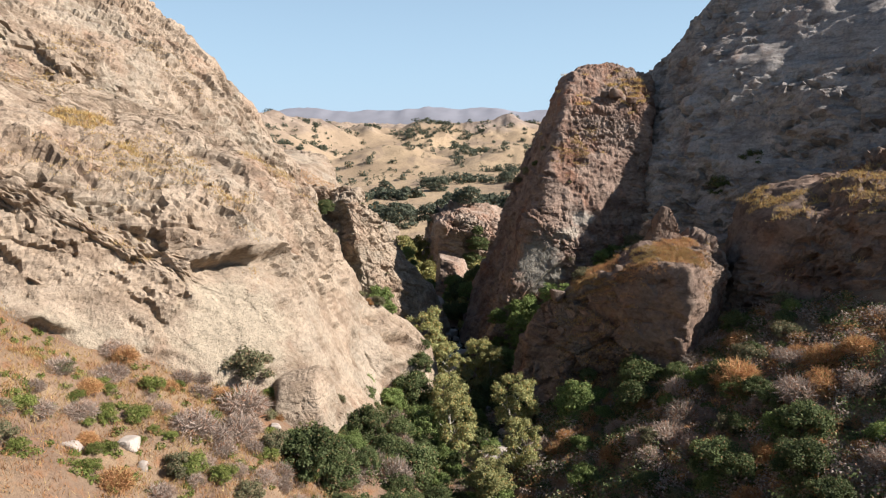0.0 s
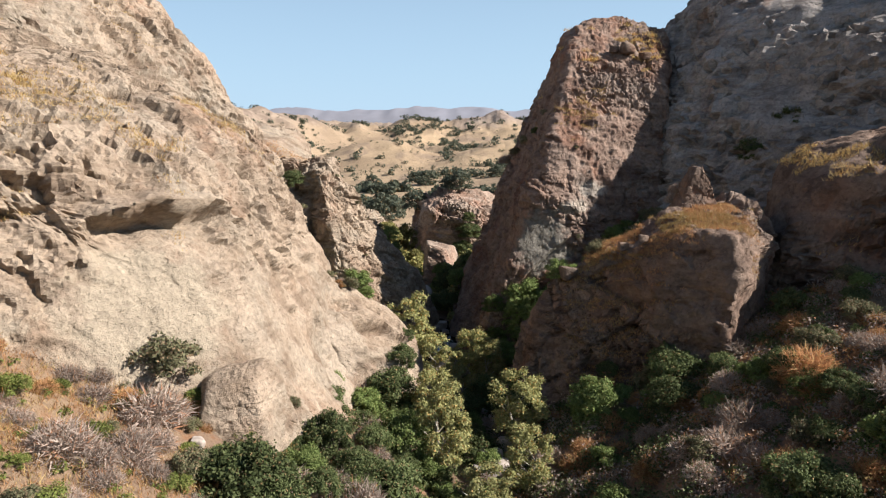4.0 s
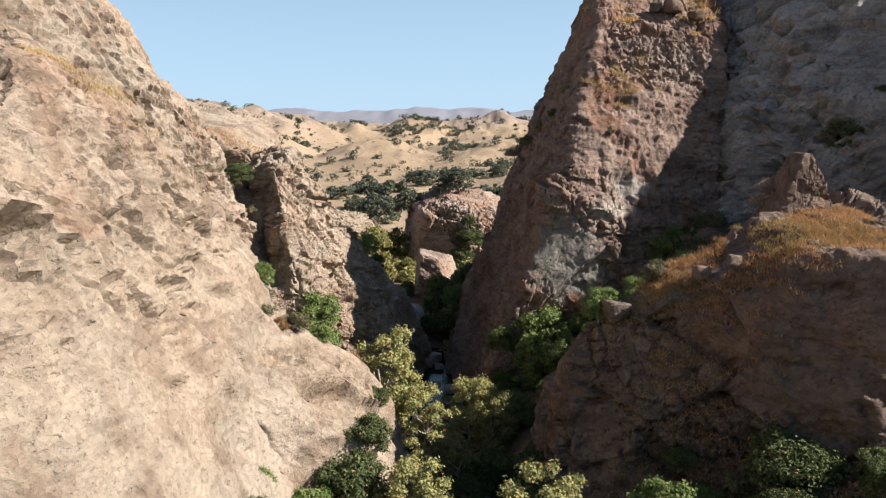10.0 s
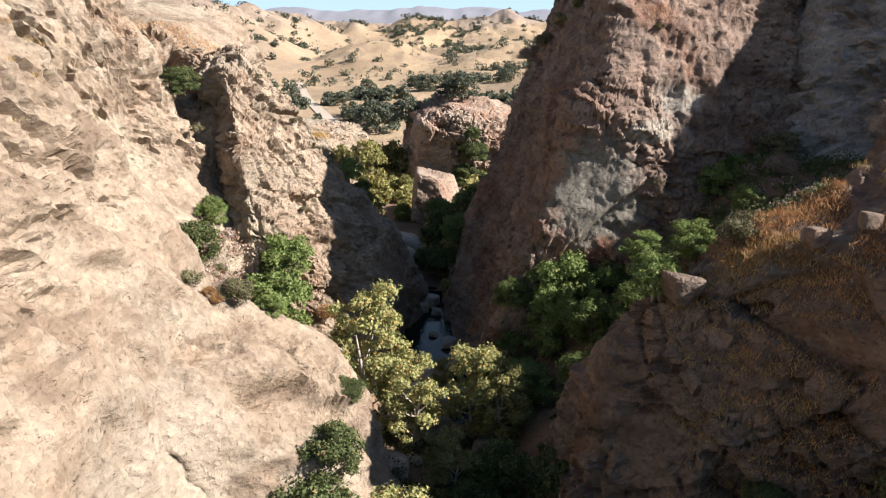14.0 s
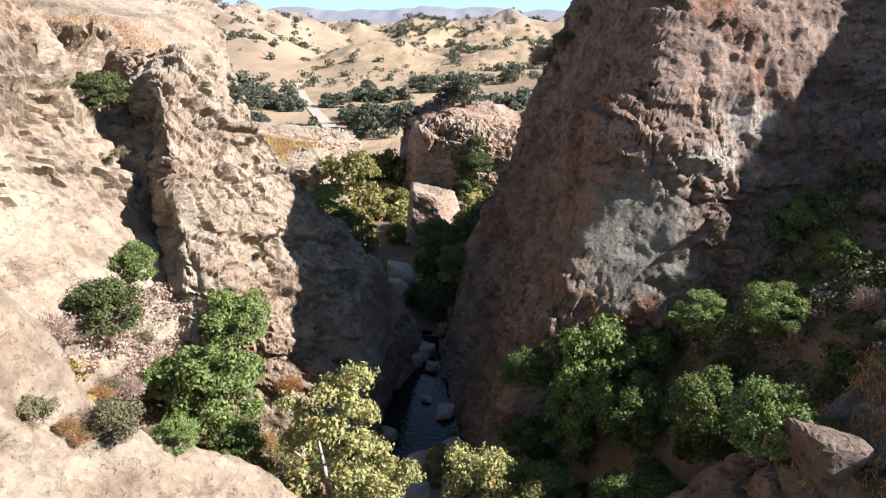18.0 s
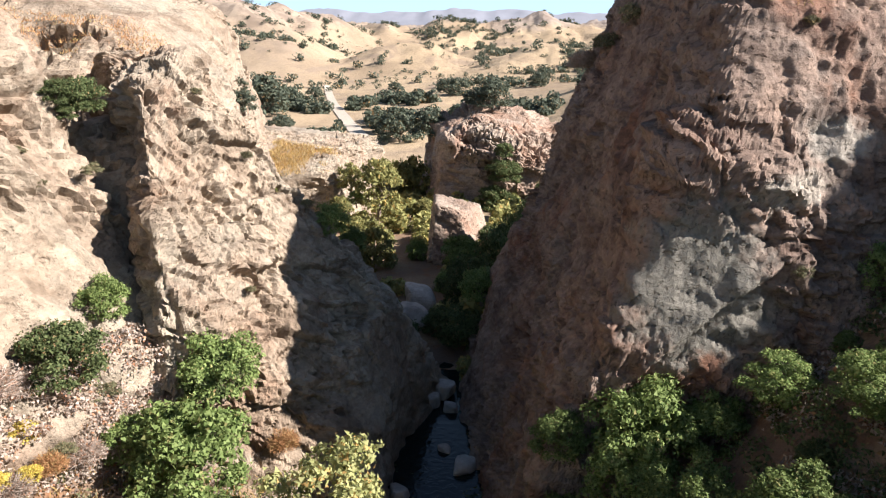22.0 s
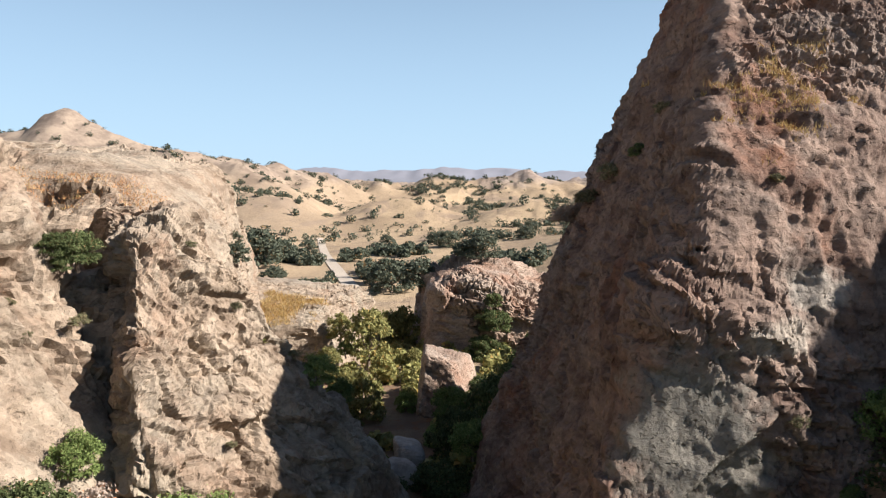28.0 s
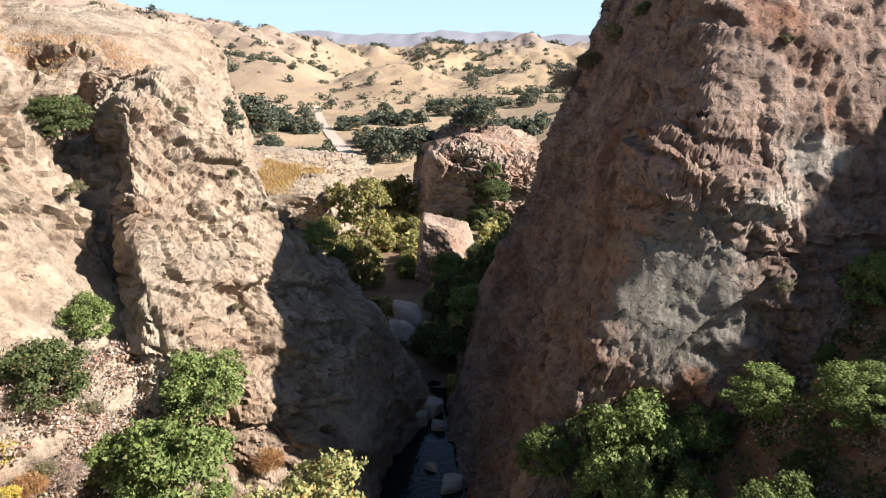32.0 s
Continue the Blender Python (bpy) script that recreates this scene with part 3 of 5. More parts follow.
rock_mass("cliff_west_ridge", (-42, 90, 12), [
    ((-19.3, 86.8, 14.4), (0.82, -0.30, 0.44)), ((-14.8, 93.3, 16.4), (0.55, 0.80, 0.27)), ((-23, 93.7, 23.7), (0.62, 0.60, 0.42)), ((-30, 66, 20), (0.3, -0.95, 0.2)), ((-35, 84, 41.5), (0.55, -0.2, 0.8)),
    ((-38, 86, 50), (0.62, 0.3, 0.72)), ((-90, 95, 20), (-1, 0, 0.1)), ((-50, 116, 20), (0, 1, 0.3)), ((-44, 94, -8), (0, 0, -1))],
    (36, 24, 30), (0.85, -0.45, 0.25), TAN, 440, 40, 1.0, (0.42, 0.48, 0.77, 3.0, 1.9), 23, "high pale sandstone ridge with ledges", block=1.3, knob=0.15, rise=(16, 26, 0.35))
rock_mass("cliff_west_pillar", (-15, 101, 6), [
    ((-14.2, 91.8, 16), (0.80, -0.34, 0.49)), ((-13.4, 106, 13), (0.62, 0.58, 0.53)), ((-16.5, 91.4, 19.5), (-0.75, -0.64, 0.15)), ((-10.3, 90.3, 8), (0.5, -0.86, 0.1)),
    ((-5.2, 100, 4), (0.97, -0.15, 0.15)), ((-22, 102, 25.0), (-0.15, -0.25, 0.95)), ((-30, 103, 15), (-1, 0.1, 0.2)), ((-18, 114, 10), (0.1, 1, 0.2)), ((-16, 100, -5), (0, 0, -1))],
    (10, 11, 16), (0.7, -0.7, 0.2), TAN, 400, 40, 1.0, (0.32, 0.45, 0.82, 3.0, 0.5), 29, "jointed sandstone pillar above the pool, half in shade", block=0.75, knob=0.15, pit=0.3)
rock_mass("cliff_west_shoulder", (-22, 98, 8), [
    ((-18.6, 92.6, 14), (0.40, -0.82, 0.4)), ((-16, 96, 14), (0.9, 0.1, 0.3)), ((-20, 95, 20.2), (0.35, -0.45, 0.82)), ((-24, 98, 21.2), (0.1, -0.05, 1)), ((-32, 98, 12), (-1, 0, 0.2)), ((-22, 108, 12), (0, 1, 0.2)), ((-22, 98, -5), (0, 0, -1))],
    (8, 8, 12), (0.4, -0.85, 0.3), TAN, 160, 20, 0.8, (0.32, 0.45, 0.82, 2.0, 0.6), 33, "broken tan rock filling the gully behind the pillar")
rock_mass("cliff_west_knoll", (-40, 128, 8), [
    ((-32, 117, 28.2), (0.10, -0.05, 0.99)), ((-27.5, 117, 26.5), (0.66, -0.05, 0.74)), ((-31, 109, 23.9), (0.06, -0.47, 0.88)), ((-31, 104.5, 19), (0.1, -0.9, 0.4)), ((-70, 125, 20), (-1, 0, 0.3)), ((-22, 122, 14), (0.9, 0.3, 0.25)),
    ((-40, 145, 15), (0.1, 1, 0.4)), ((-40, 128, -8), (0, 0, -1))],
    (24, 18, 18), (0.5, -0.8, 0.3), TAN, 260, 30, 0.9, (0.3, 0.3, 0.9, 2.2, 1.1), 37, "rounded sandstone knoll with dry grass")
rock_mass("cliff_east_tower", (15, 103, 12), [
    ((9, 89.5, 18), (0.0, -0.987, 0.16)), ((15, 90.6, 20), (0.42, -0.88, 0.2)), ((11, 96.2, 32), (0.08, -0.76, 0.65)), ((5.2, 90, 13.6), (-0.93, -0.075, 0.35)), ((15, 102, 41.6), (-0.55, -0.05, 0.83)),
    ((22, 102, 43.6), (0.3, -0.1, 0.94)), ((25.5, 97, 28), (0.93, -0.35, 0.1)), ((16, 119, 20), (0, 0.95, 0.35)), ((2.5, 115, 12), (-0.6, 0.75, 0.2)), ((16, 106, -6), (0, 0, -1))],
    (13, 13, 26), (-0.35, -0.92, 0.15), RED, 580, 34, 0.95, None, 41, "towering red-brown rock wall with a grey scar", grain=0.8, calm=[((9.0, 89.0, 15.4), 4.0)], block=0.75, knob=0.62, pit=0.26,
    scoops=[((9.8, 89.0, 13.6), (0.75, 0.05, 0.66), 4.4, 0.35, 0.8)])
rock_mass("cliff_east_wall", (58, 102, 10), [
    ((32.2, 84.9, 27.0), (-0.76, -0.42, 0.42)), ((36.5, 84.5, 28.8), (-0.52, -0.62, 0.58)), ((43, 93, 42), (-0.43, -0.6, 0.67)), ((29.5, 94.6, 30.5), (-0.55, -0.78, 0.3)), ((37, 108, 52.5), (-0.80, 0.0, 0.6)), ((27.5, 104, 36), (-0.93, -0.1, 0.35)), ((60, 70, 36), (-0.45, -0.8, 0.4)),
    ((50, 100, 60), (0.15, -0.1, 1)), ((110, 100, 20), (1, 0, 0.1)), ((60, 130, 25), (0, 0.9, 0.4)), ((60, 104, -6), (0, 0, -1))],
    (36, 30, 34), (-0.75, -0.65, 0.2), GREYROCK, 400, 36, 1.05, (-0.4, 0.2, 0.85, 3.0, 0.8), 47, "dark shaded cliff wall of fractured grey rock", block=0.9, knob=0.3)
rock_mass("cliff_east_bench", (48, 74, 8), [
    ((33.4, 66.5, 24), (-0.62, -0.76, 0.2)), ((33, 69, 25.4), (-0.38, -0.05, 0.92)), ((30, 76, 22), (-0.95, 0.1, 0.3)), ((85, 70, 20), (1, 0, 0)), ((48, 81, 20), (0, 1, 0.1)), ((52, 57, 20), (0, -1, 0.2)), ((48, 74, -6), (0, 0, -1))],
    (22, 16, 18), (-0.6, -0.8, 0.2), BROWN, 260, 36, 1.0, (-0.2, 0.1, 0.95, 3.0, 0.8), 53, "brown rock bench with straw-coloured grass on top", block=1.5, knob=0.4)
rock_mass("cliff_east_buttress", (17, 74, 8), [
    ((12.6, 66.6, 12), (-0.56, -0.80, 0.2)), ((15, 69, 19.1), (-0.52, -0.18, 0.84)), ((21.5, 70, 21.5), (0.05, -0.15, 0.98)), ((23.4, 65, 14), (0.80, -0.58, 0.1)), ((6.2, 71.3, 10), (-0.95, -0.1, 0.25)),
    ((14, 72.6, 17.6), (-0.35, 0.82, 0.45)), ((17, 88, 8), (0, 1, 0.2)), ((28, 74, 15), (1, 0, 0.3)), ((17, 74, -5), (0, 0, -1))],
    (10, 9, 13), (-0.5, -0.85, 0.15), BROWN, 360, 44, 0.85, (-0.35, -0.3, 0.85, 2.6, 0.8), 59, "shaded brown rock buttress with rusty grass on top", block=1.5, knob=0.4)
rock_mass("rock_pinnacle", (21.3, 73.8, 22.5), [
    ((21.3, 72.6, 23), (0, -1, 0.15)), ((20.1, 73.8, 23), (-0.93, 0, 0.35)), ((22.5, 73.8, 23.5), (0.9, 0, 0.4)), ((21.2, 73.8, 25.4), (0.1, 0, 1)), ((21.3, 75.4, 23), (0, 1, 0.2)), ((21.3, 73.8, 20), (0, 0, -1))],
    (1.2, 1.2, 2), (-0.3, -0.9, 0.2), BROWN, 70, 22, 0.5, None, 61, "weathered rock pinnacle on the buttress", "rock", 0.5, "")
rock_mass("rock_block", (-4.8, 136.5, 2.5), [
    ((-4.8, 134, 4), (-0.1, -0.98, 0.15)), ((-7.2, 136, 3), (-0.95, -0.1, 0.1)), ((-2.4, 136, 4), (0.9, -0.3, 0.2)), ((-6, 136, 7.2), (0.25, 0, 0.97)), ((-5, 141, 3), (0, 1, 0.2)), ((-5, 136, -3), (0, 0, -1))],
    (3, 3, 4), (0.1, -1, 0.2), PINK, 130, 18, 0.6, None, 67, "squared pinkish boulder beside the creek", "rock", 0.6, "")
rock_mass("rock_outcrop", (0, 178, 2), [
    ((-2, 168, 8), (-0.1, -0.95, 0.3)), ((-9.6, 172, 5), (-0.95, -0.2, 0.2)), ((-4.5, 171, 10.9), (-0.42, -0.15, 0.88)), ((-1, 171, 11.0), (0.3, -0.2, 0.93)), ((14, 176, 8), (0.9, -0.2, 0.4)), ((0, 188, 5), (0, 1, 0.3)), ((0, 178, -8), (0, 0, -1))],
    (12, 10, 9), (-0.2, -0.95, 0.2), PINK, 280, 60, 1.0, (0.2, -0.2, 0.9, 2.8, 1.0), 71, "pinkish broken rock outcrop across the creek", block=1.7, knob=0.2)
rock_mass("rock_rim", (-31, 164, 1), [
    ((-26, 152.5, 3), (0.2, -0.95, 0.24)), ((-28, 155, 7.4), (0.1, -0.40, 0.91)), ((-25, 160, 9.2), (0.12, 0.0, 1.0)), ((-22.6, 156, 4), (0.92, -0.15, 0.3)), ((-55, 165, 5), (-1, 0, 0.2)),
    ((-30, 178, 4), (0, 1, 0.4)), ((-31, 160, -8), (0, 0, -1))],
    (14, 10, 6), (0.3, -0.9, 0.3), TAN, 220, 40, 0.55, (0.2, -0.3, 0.9, 1.8, 0.6), 73, "tan rock rise with golden grass above the valley trees", block=1.2, knob=0.5)

# far range, its distance haze painted into the base colour
rx_ = np.linspace(-3600, 3600, 260)
rt_ = np.linspace(0, 1, 24)
RX_, RT_ = np.meshgrid(rx_, rt_, indexing="ij")
crest = 128 + 26 * fbm(np.stack([rx_, 0 * rx_, 0 * rx_], 1), 520, 5, 0.5, 91)
prof = np.sin(np.pi * RT_) ** 1.0
pts_ = np.stack([RX_.ravel(), (3700 + 700 * RT_).ravel(), (-30 + (crest + 30)[:, None] * prof).ravel()], 1)
pts_[:, 2] += 12 * ridged(pts_, 260, 4, 0.5, 95) * prof.ravel()
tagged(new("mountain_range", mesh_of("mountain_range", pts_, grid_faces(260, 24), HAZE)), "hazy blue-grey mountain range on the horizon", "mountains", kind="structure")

# creek water
wy_ = np.arange(82, 114, 1.0)
wc_ = np.interp(wy_, CREEK_Y, CREEK_X)
wv_ = np.concatenate([np.stack([wc_ - 5, wy_, 0 * wy_ + 0.02], 1), np.stack([wc_ + 5, wy_, 0 * wy_ + 0.02], 1)])
k_ = len(wy_)
wf_ = np.stack([np.arange(k_ - 1), np.arange(k_ - 1) + k_, np.arange(k_ - 1) + k_ + 1, np.arange(k_ - 1) + 1], 1)
tagged(new("water", mesh_of("water", wv_, wf_, WATER)), "dark still creek pool between the rock walls", "water", kind="structure")

# ---- plants ----


def tube(points, radii, sides=6):
    """A tapered, bent limb as vertices and quads."""
    verts, faces = [], []
    pts = [Vector(p) for p in points]
    for i, (p, r) in enumerate(zip(pts, radii)):
        ahead = (pts[min(i + 1, len(pts) - 1)] - pts[max(i - 1, 0)]).normalized()
        side = ahead.cross(Vector((0.3, 1, 0.2))).normalized()
        up = ahead.cross(side)
        for k in range(sides):
            a = 2 * math.pi * k / sides
            verts.append(p + (side * math.cos(a) + up * math.sin(a)) * r)
    for i in range(len(pts) - 1):
        for k in range(sides):
            a, b = i * sides + k, i * sides + (k + 1) % sides
            faces.append((a, b, b + sides, a + sides))
    return verts, faces


def limbs_mesh(name, rng, height, spread, count, base, material, start=0.25):
    """A trunk that forks into limbs; all tapered."""
    verts, faces = [], []

    def add(points, radii):
        v, f = tube(points, radii)
        k = len(verts)
        verts.extend(v)
        faces.extend([tuple(a + k for a in q) for q in f])

    lean = Vector((rng.uniform(-0.15, 0.15), rng.uniform(-0.15, 0.15), 0))
    trunk = [Vector((0, 0, -0.25)) + lean * (t * height) + Vector((0, 0, t * height)) for t in (0, 0.3, 0.6, 0.85)]
    add(trunk, [base, base * 0.8, base * 0.5, base * 0.2])
    for i in range(count):
        t = start + (0.8 - start) * (i + 0.5) / count
        a = 2.4 * i + rng.uniform(-0.4, 0.4)
        p0 = trunk[0].lerp(trunk[3], t)
        out = Vector((math.cos(a), math.sin(a), rng.uniform(0.35, 0.9))).normalized()
        ln = spread * rng.uniform(0.6, 0.95)
        p1 = p0 + out * ln * 0.5 + Vector((0, 0, 0.04 * ln))
        p2 = p0 + out * ln + Vector((0, 0, 0.18 * ln))
        r = base * 0.45 * (1 - 0.5 * t)
        add([p0, p1, p2], [r, r * 0.6, r * 0.2])
        side = out.cross(Vector((0, 0, 1))).normalized() * rng.choice((-1, 1))
        add([p1, p1 + (out * 0.5 + side * 0.7 + Vector((0, 0, 0.3))) * ln * 0.45], [r * 0.5, r * 0.12])
    return mesh_of(name, [tuple(v) for v in verts], faces, material)


def leaf_mesh(name, seed, lobes, count, size, material, long=1.3, shell=0.5, droop=0.0):
    """Small three-cornered leaves in lumpy lobes (x, y, z, radius), denser towards each lobe's skin."""
    r = np.random.RandomState(seed)
    lob = np.array(lobes, float)
    w = lob[:, 3] ** 2
    k = r.choice(len(lob), count, p=w / w.sum())
    d = unit(r.normal(size=(count, 3)))
    d[:, 2] = np.where(d[:, 2] < -0.35, -d[:, 2] * 0.6, d[:, 2])
    rad = lob[k, 3] * (1 - (1 - shell) * r.rand(count) ** 1.6) * (1 + 0.38 * fbm(d * 2.6 + k[:, None] * 3.7, 1.0, 2, 0.5, seed))
    c = lob[k, :3] + d * rad[:, None] * np.array((1, 1, 0.86))
    c[:, 2] -= droop * (1 - d[:, 2]) * lob[k, 3] * 0.3
    keep = c[:, 2] > 0.02
    c, d = c[keep], d[keep]
    m = len(c)
    face = unit(d * 0.9 + r.normal(size=(m, 3)) * 0.65 + np.array((0, 0, 0.25)))
    u = unit(np.cross(face, r.normal(size=(m, 3))))
    v = np.cross(face, u)
    s = size * (0.55 + 0.9 * r.rand(m))[:, None]
    tri = np.stack([c + u * s * long, c - u * s * 0.45 + v * s * 0.8, c - u * s * 0.45 - v * s * 0.8], 1).reshape(-1, 3)
    return mesh_of(name, tri, np.arange(3 * m).reshape(-1, 3), material, False)


def twig_mesh(name, seed, count, material, thin=0.014, spread=1.0, tall=1.0):
    """A brushy tangle of thin twigs that fan out from the foot and fork."""
    r = np.random.RandomState(seed)
    d = unit(r.normal(size=(count, 3)) * np.array((1, 1, 0.55)) + np.array((0, 0, 0.55)))
    d[:, 2] = np.abs(d[:, 2])
    start = d * (0.12 + 0.72 * r.rand(count, 1) ** 0.8) * np.array((spread, spread, tall))
    way = unit(d + 0.75 * r.normal(size=(count, 3)))
    ln = (0.12 + 0.26 * r.rand(count))[:, None]
    side = unit(np.cross(way, r.normal(size=(count, 3)))) * (thin * (0.6 + 0.8 * r.rand(count)))[:, None]
    a, b = start - side, start + side
    tri = np.stack([a, b, start + way * ln], 1).reshape(-1, 3)
    tri[:, 2] = np.maximum(tri[:, 2], -0.05)
    return mesh_of(name, tri, np.arange(3 * count).reshape(-1, 3), material, False)


def dome(seed, n, low=0.22, flat=0.95, size=0.40):
    r = random.Random(seed)
    out = [(0, 0, low + 0.15, size * 1.25)]
    for i in range(n):
        a, q = 2.4 * i + r.uniform(-0.3, 0.3), math.sqrt((i + 0.7) / n) * r.uniform(0.55, 0.86)
        z = low + flat * (1 - q * q) * r.uniform(0.55, 1.0)
        out.append((q * math.cos(a), q * math.sin(a), z, size * r.uniform(0.5, 1.05)))
    for i in range(n // 2):
        a = 2 * math.pi * i / (n // 2) + r.uniform(-0.3, 0.3)
        out.append((0.62 * math.cos(a), 0.62 * math.sin(a), low * r.uniform(0.5, 1.3), size * r.uniform(0.55, 0.85)))
    return out


def column(seed, n, tall, width):
    """Lobes of a loose, upright crown with gaps between its masses."""
    r = random.Random(seed)
    out = []
    for i in range(n):
        t = (i + 0.5) / n
        a = 2.4 * i + r.uniform(-0.5, 0.5)
        q = width * (0.30 + 0.75 * math.sin(math.pi * (0.18 + 0.72 * t))) * r.uniform(0.35, 1.0)
        out.append((q * math.cos(a), q * math.sin(a), tall * (0.22 + 0.74 * t), 0.34 * width * r.uniform(0.5, 1.1)))
    return out


PROTOS = {}


def proto(kind, variant):
    """A plant of unit radius at the origin, with its trunk and crown as parts; built once for each kind and variant."""
    seed = 100 * variant + sum(map(ord, kind))
    rng = random.Random(seed)
    root = new(PLANT_NAMES[kind][0])
    name, label, category, group = PLANT_NAMES[kind]
    tagged(root, label, category, group)
    parts = []
    if kind in ("oak", "green", "valley", "olive", "yellow"):
        mat = {"oak": OAK, "green": GREEN, "valley": FAROAK, "olive": OLIVE, "yellow": YELLOW}[kind]
        n, size = (10500, 0.031) if kind in ("oak", "green") else (3600, 0.05)
        parts.append(("trunk", limbs_mesh("trunk", rng, 1.15, 0.75, 7, 0.075, BARK)))
        parts.append(("crown", leaf_mesh("crown", seed, dome(seed, 30, 0.22, 0.95, 0.29), n, size, mat)))
    elif kind == "alder":
        parts.append(("trunk", limbs_mesh("trunk", rng, 2.3, 0.8, 9, 0.07, BARK, 0.2)))
        parts.append(("crown", leaf_mesh("crown", seed, column(seed, 40, 2.5, 0.95), 12000, 0.032, GREEN, 1.3, 0.5, 0.2)))
    elif kind == "sycamore":
        parts.append(("trunk", limbs_mesh("trunk", rng, 2.7, 0.9, 10, 0.085, PALEBARK, 0.2)))
        parts.append(("crown", leaf_mesh("crown", seed, column(seed, 34, 3.0, 0.95), 11000, 0.037, SYCAMORE, 1.1, 0.45, 0.4)))
    elif kind in ("sage", "shrub"):
        parts.append(("stem_tangle", twig_mesh("stem_tangle", seed, 260, BARK, 0.016, 0.8, 0.8)))
        parts.append(("crown", leaf_mesh("crown", seed, dome(seed, 9, 0.3, 0.65, 0.38), 4200, 0.036, SAGE if kind == "sage" else SHRUB, 1.7)))
    else:
        parts.append(("twig_tangle", twig_mesh("twig_tangle", seed, 3000, DEAD if kind == "dead" else RUST, 0.016, 1.0, 0.95)))
        parts.append(("main_stem", limbs_mesh("main_stem", rng, 0.6, 0.7, 8, 0.035, GREYBARK, 0.05)))
    for nm, me in parts:
        ob = new(nm, me)
        ob.parent = root
    return root


PLANT_NAMES = {
    "oak": ("oak_tree", "dark green coast oak with a dense rounded crown", "tree", "canyon oaks"),
    "green": ("willow_bush", "bright green leafy bush on the canyon floor", "bush", "green bushes"),
    "valley": ("valley_oak", "dark haze-greyed oak in the dry valley", "tree", "valley oaks"),
    "olive": ("cottonwood_tree", "olive-yellow cottonwood tree beside the creek bed", "tree", "creek cottonwoods"),
    "yellow": ("yellow_bush", "bush with yellow autumn leaves on dry ground", "bush", "yellow bushes"),
    "alder": ("alder_tree", "tall green alder at the foot of the rock wall", "tree", "alders below the tower"),
    "sycamore": ("sycamore_tree", "tall sycamore with pale yellow-green autumn leaves", "tree", "creek sycamores"),
    "sage": ("sage_bush", "grey-green sagebrush on dry rock", "bush", "sage bushes"),
    "shrub": ("green_shrub", "small green shrub among rusty dry grass", "shrub", "small shrubs"),
    "dead": ("dead_bush", "leafless grey-brown dead bush", "bush", "dead bushes"),
    "rust": ("rust_bush", "rust-brown dried bush on the slope", "bush", "rusty bushes"),
}
OLIVE = leaf_material("cottonwood_leaves", (0.16, 0.165, 0.06), (0.31, 0.285, 0.11), (0.34, 0.24, 0.08), 0.93)
YELLOW = leaf_material("yellow_leaves", (0.42, 0.33, 0.06), (0.58, 0.46, 0.12), (0.4, 0.25, 0.08), 0.92)
SHRUB = leaf_material("shrub_leaves", (0.10, 0.135, 0.03), (0.20, 0.22, 0.065), (0.3, 0.24, 0.1), 0.93)
GREYBARK = plain("weathered_grey_bark", (0.30, 0.26, 0.22), 0.9, 0.3, 8.0)
plant_rng = random.Random(7)


def plant(kind, x, y, z, r, tall=1.0):
    """Sets one plant of that kind, with its foot at (x, y, z) and its crown r wide to each side."""
    used = PROTOS.setdefault(kind, [])
    turn = plant_rng.uniform(0, 360)
    s = r * plant_rng.uniform(0.95, 1.08)
    m = pose(x, y, z, 0, 0, turn) @ Matrix.Diagonal((s, s, s * tall, 1))
    if len(used) < 3:
        ob = proto(kind, len(used))
        ob.matrix_basis = m
        used.append(ob)
        return ob
    src = used[plant_rng.randrange(3)]
    ob = copy_thing(src, Matrix())
    ob.matrix_basis = m
    return ob


for x_, y_, z_, r_ in (
    (-21.5, 41.3, 16.6, 1.03), (-21, 44, 15.5, 0.79), (-22.8, 38.5, 17.6, 0.63), (-23.4, 36.2, 18.2, 0.52), (-20.3, 37.1, 16.4, 0.94), (-22, 36.6, 17.2, 0.6),
    (-21.8, 34.3, 17.4, 0.58), (-19, 36.3, 16.1, 0.5), (-19.4, 35.1, 15.9, 0.49), (-20, 33.3, 16.4, 0.56), (-20.4, 32.5, 16.7, 0.63), (-16.3, 35, 14.2, 1.12),
    (-18, 36.4, 15.6, 0.5), (-14.5, 44.1, 12.2, 0.58), (-19.8, 31, 16.4, 0.76), (-14.4, 34.6, 14, 0.63), (-14.8, 47.2, 12, 0.62),
):
    plant("shrub", x_, y_, z_ - 0.1, r_, 1.0)
for x_, y_, z_, r_ in (
    (-17.5, 38.2, 15.2, 1.89), (-15.9, 40.7, 13.8, 1.62), (-17, 45.6, 13.3, 2.21), (-21.4, 45.5, 15.7, 1.02), (-20.3, 46.6, 15.3, 0.93), (-24.8, 40.3, 17.9, 0.67),
    (-24, 42.2, 17.5, 0.59), (-12.4, 39.2, 11.7, 1.04), (-14.5, 39.9, 13, 1.06), (-13.9, 35.8, 13.8, 0.8), (-6.9, 56.1, 6.8, 1.21), (18.3, 55.8, 11.2, 1.46),
    (17.7, 52.1, 10.2, 1.84), (15.8, 50.2, 9.4, 1.78), (13.8, 50.4, 9, 1.33), (19.3, 51.2, 10.7, 1.37), (22.5, 48.6, 12.8, 1.55), (24.2, 63.8, 12.5, 1.68),
    (24.3, 47.8, 14.1, 1.98), (13.9, 48.1, 8.8, 1.28), (27.2, 55.7, 14.1, 1.52), (-16.6, 83.8, 9.1, 0.9),
):
    plant("dead", x_, y_, z_ - 0.1, r_, 1.0)
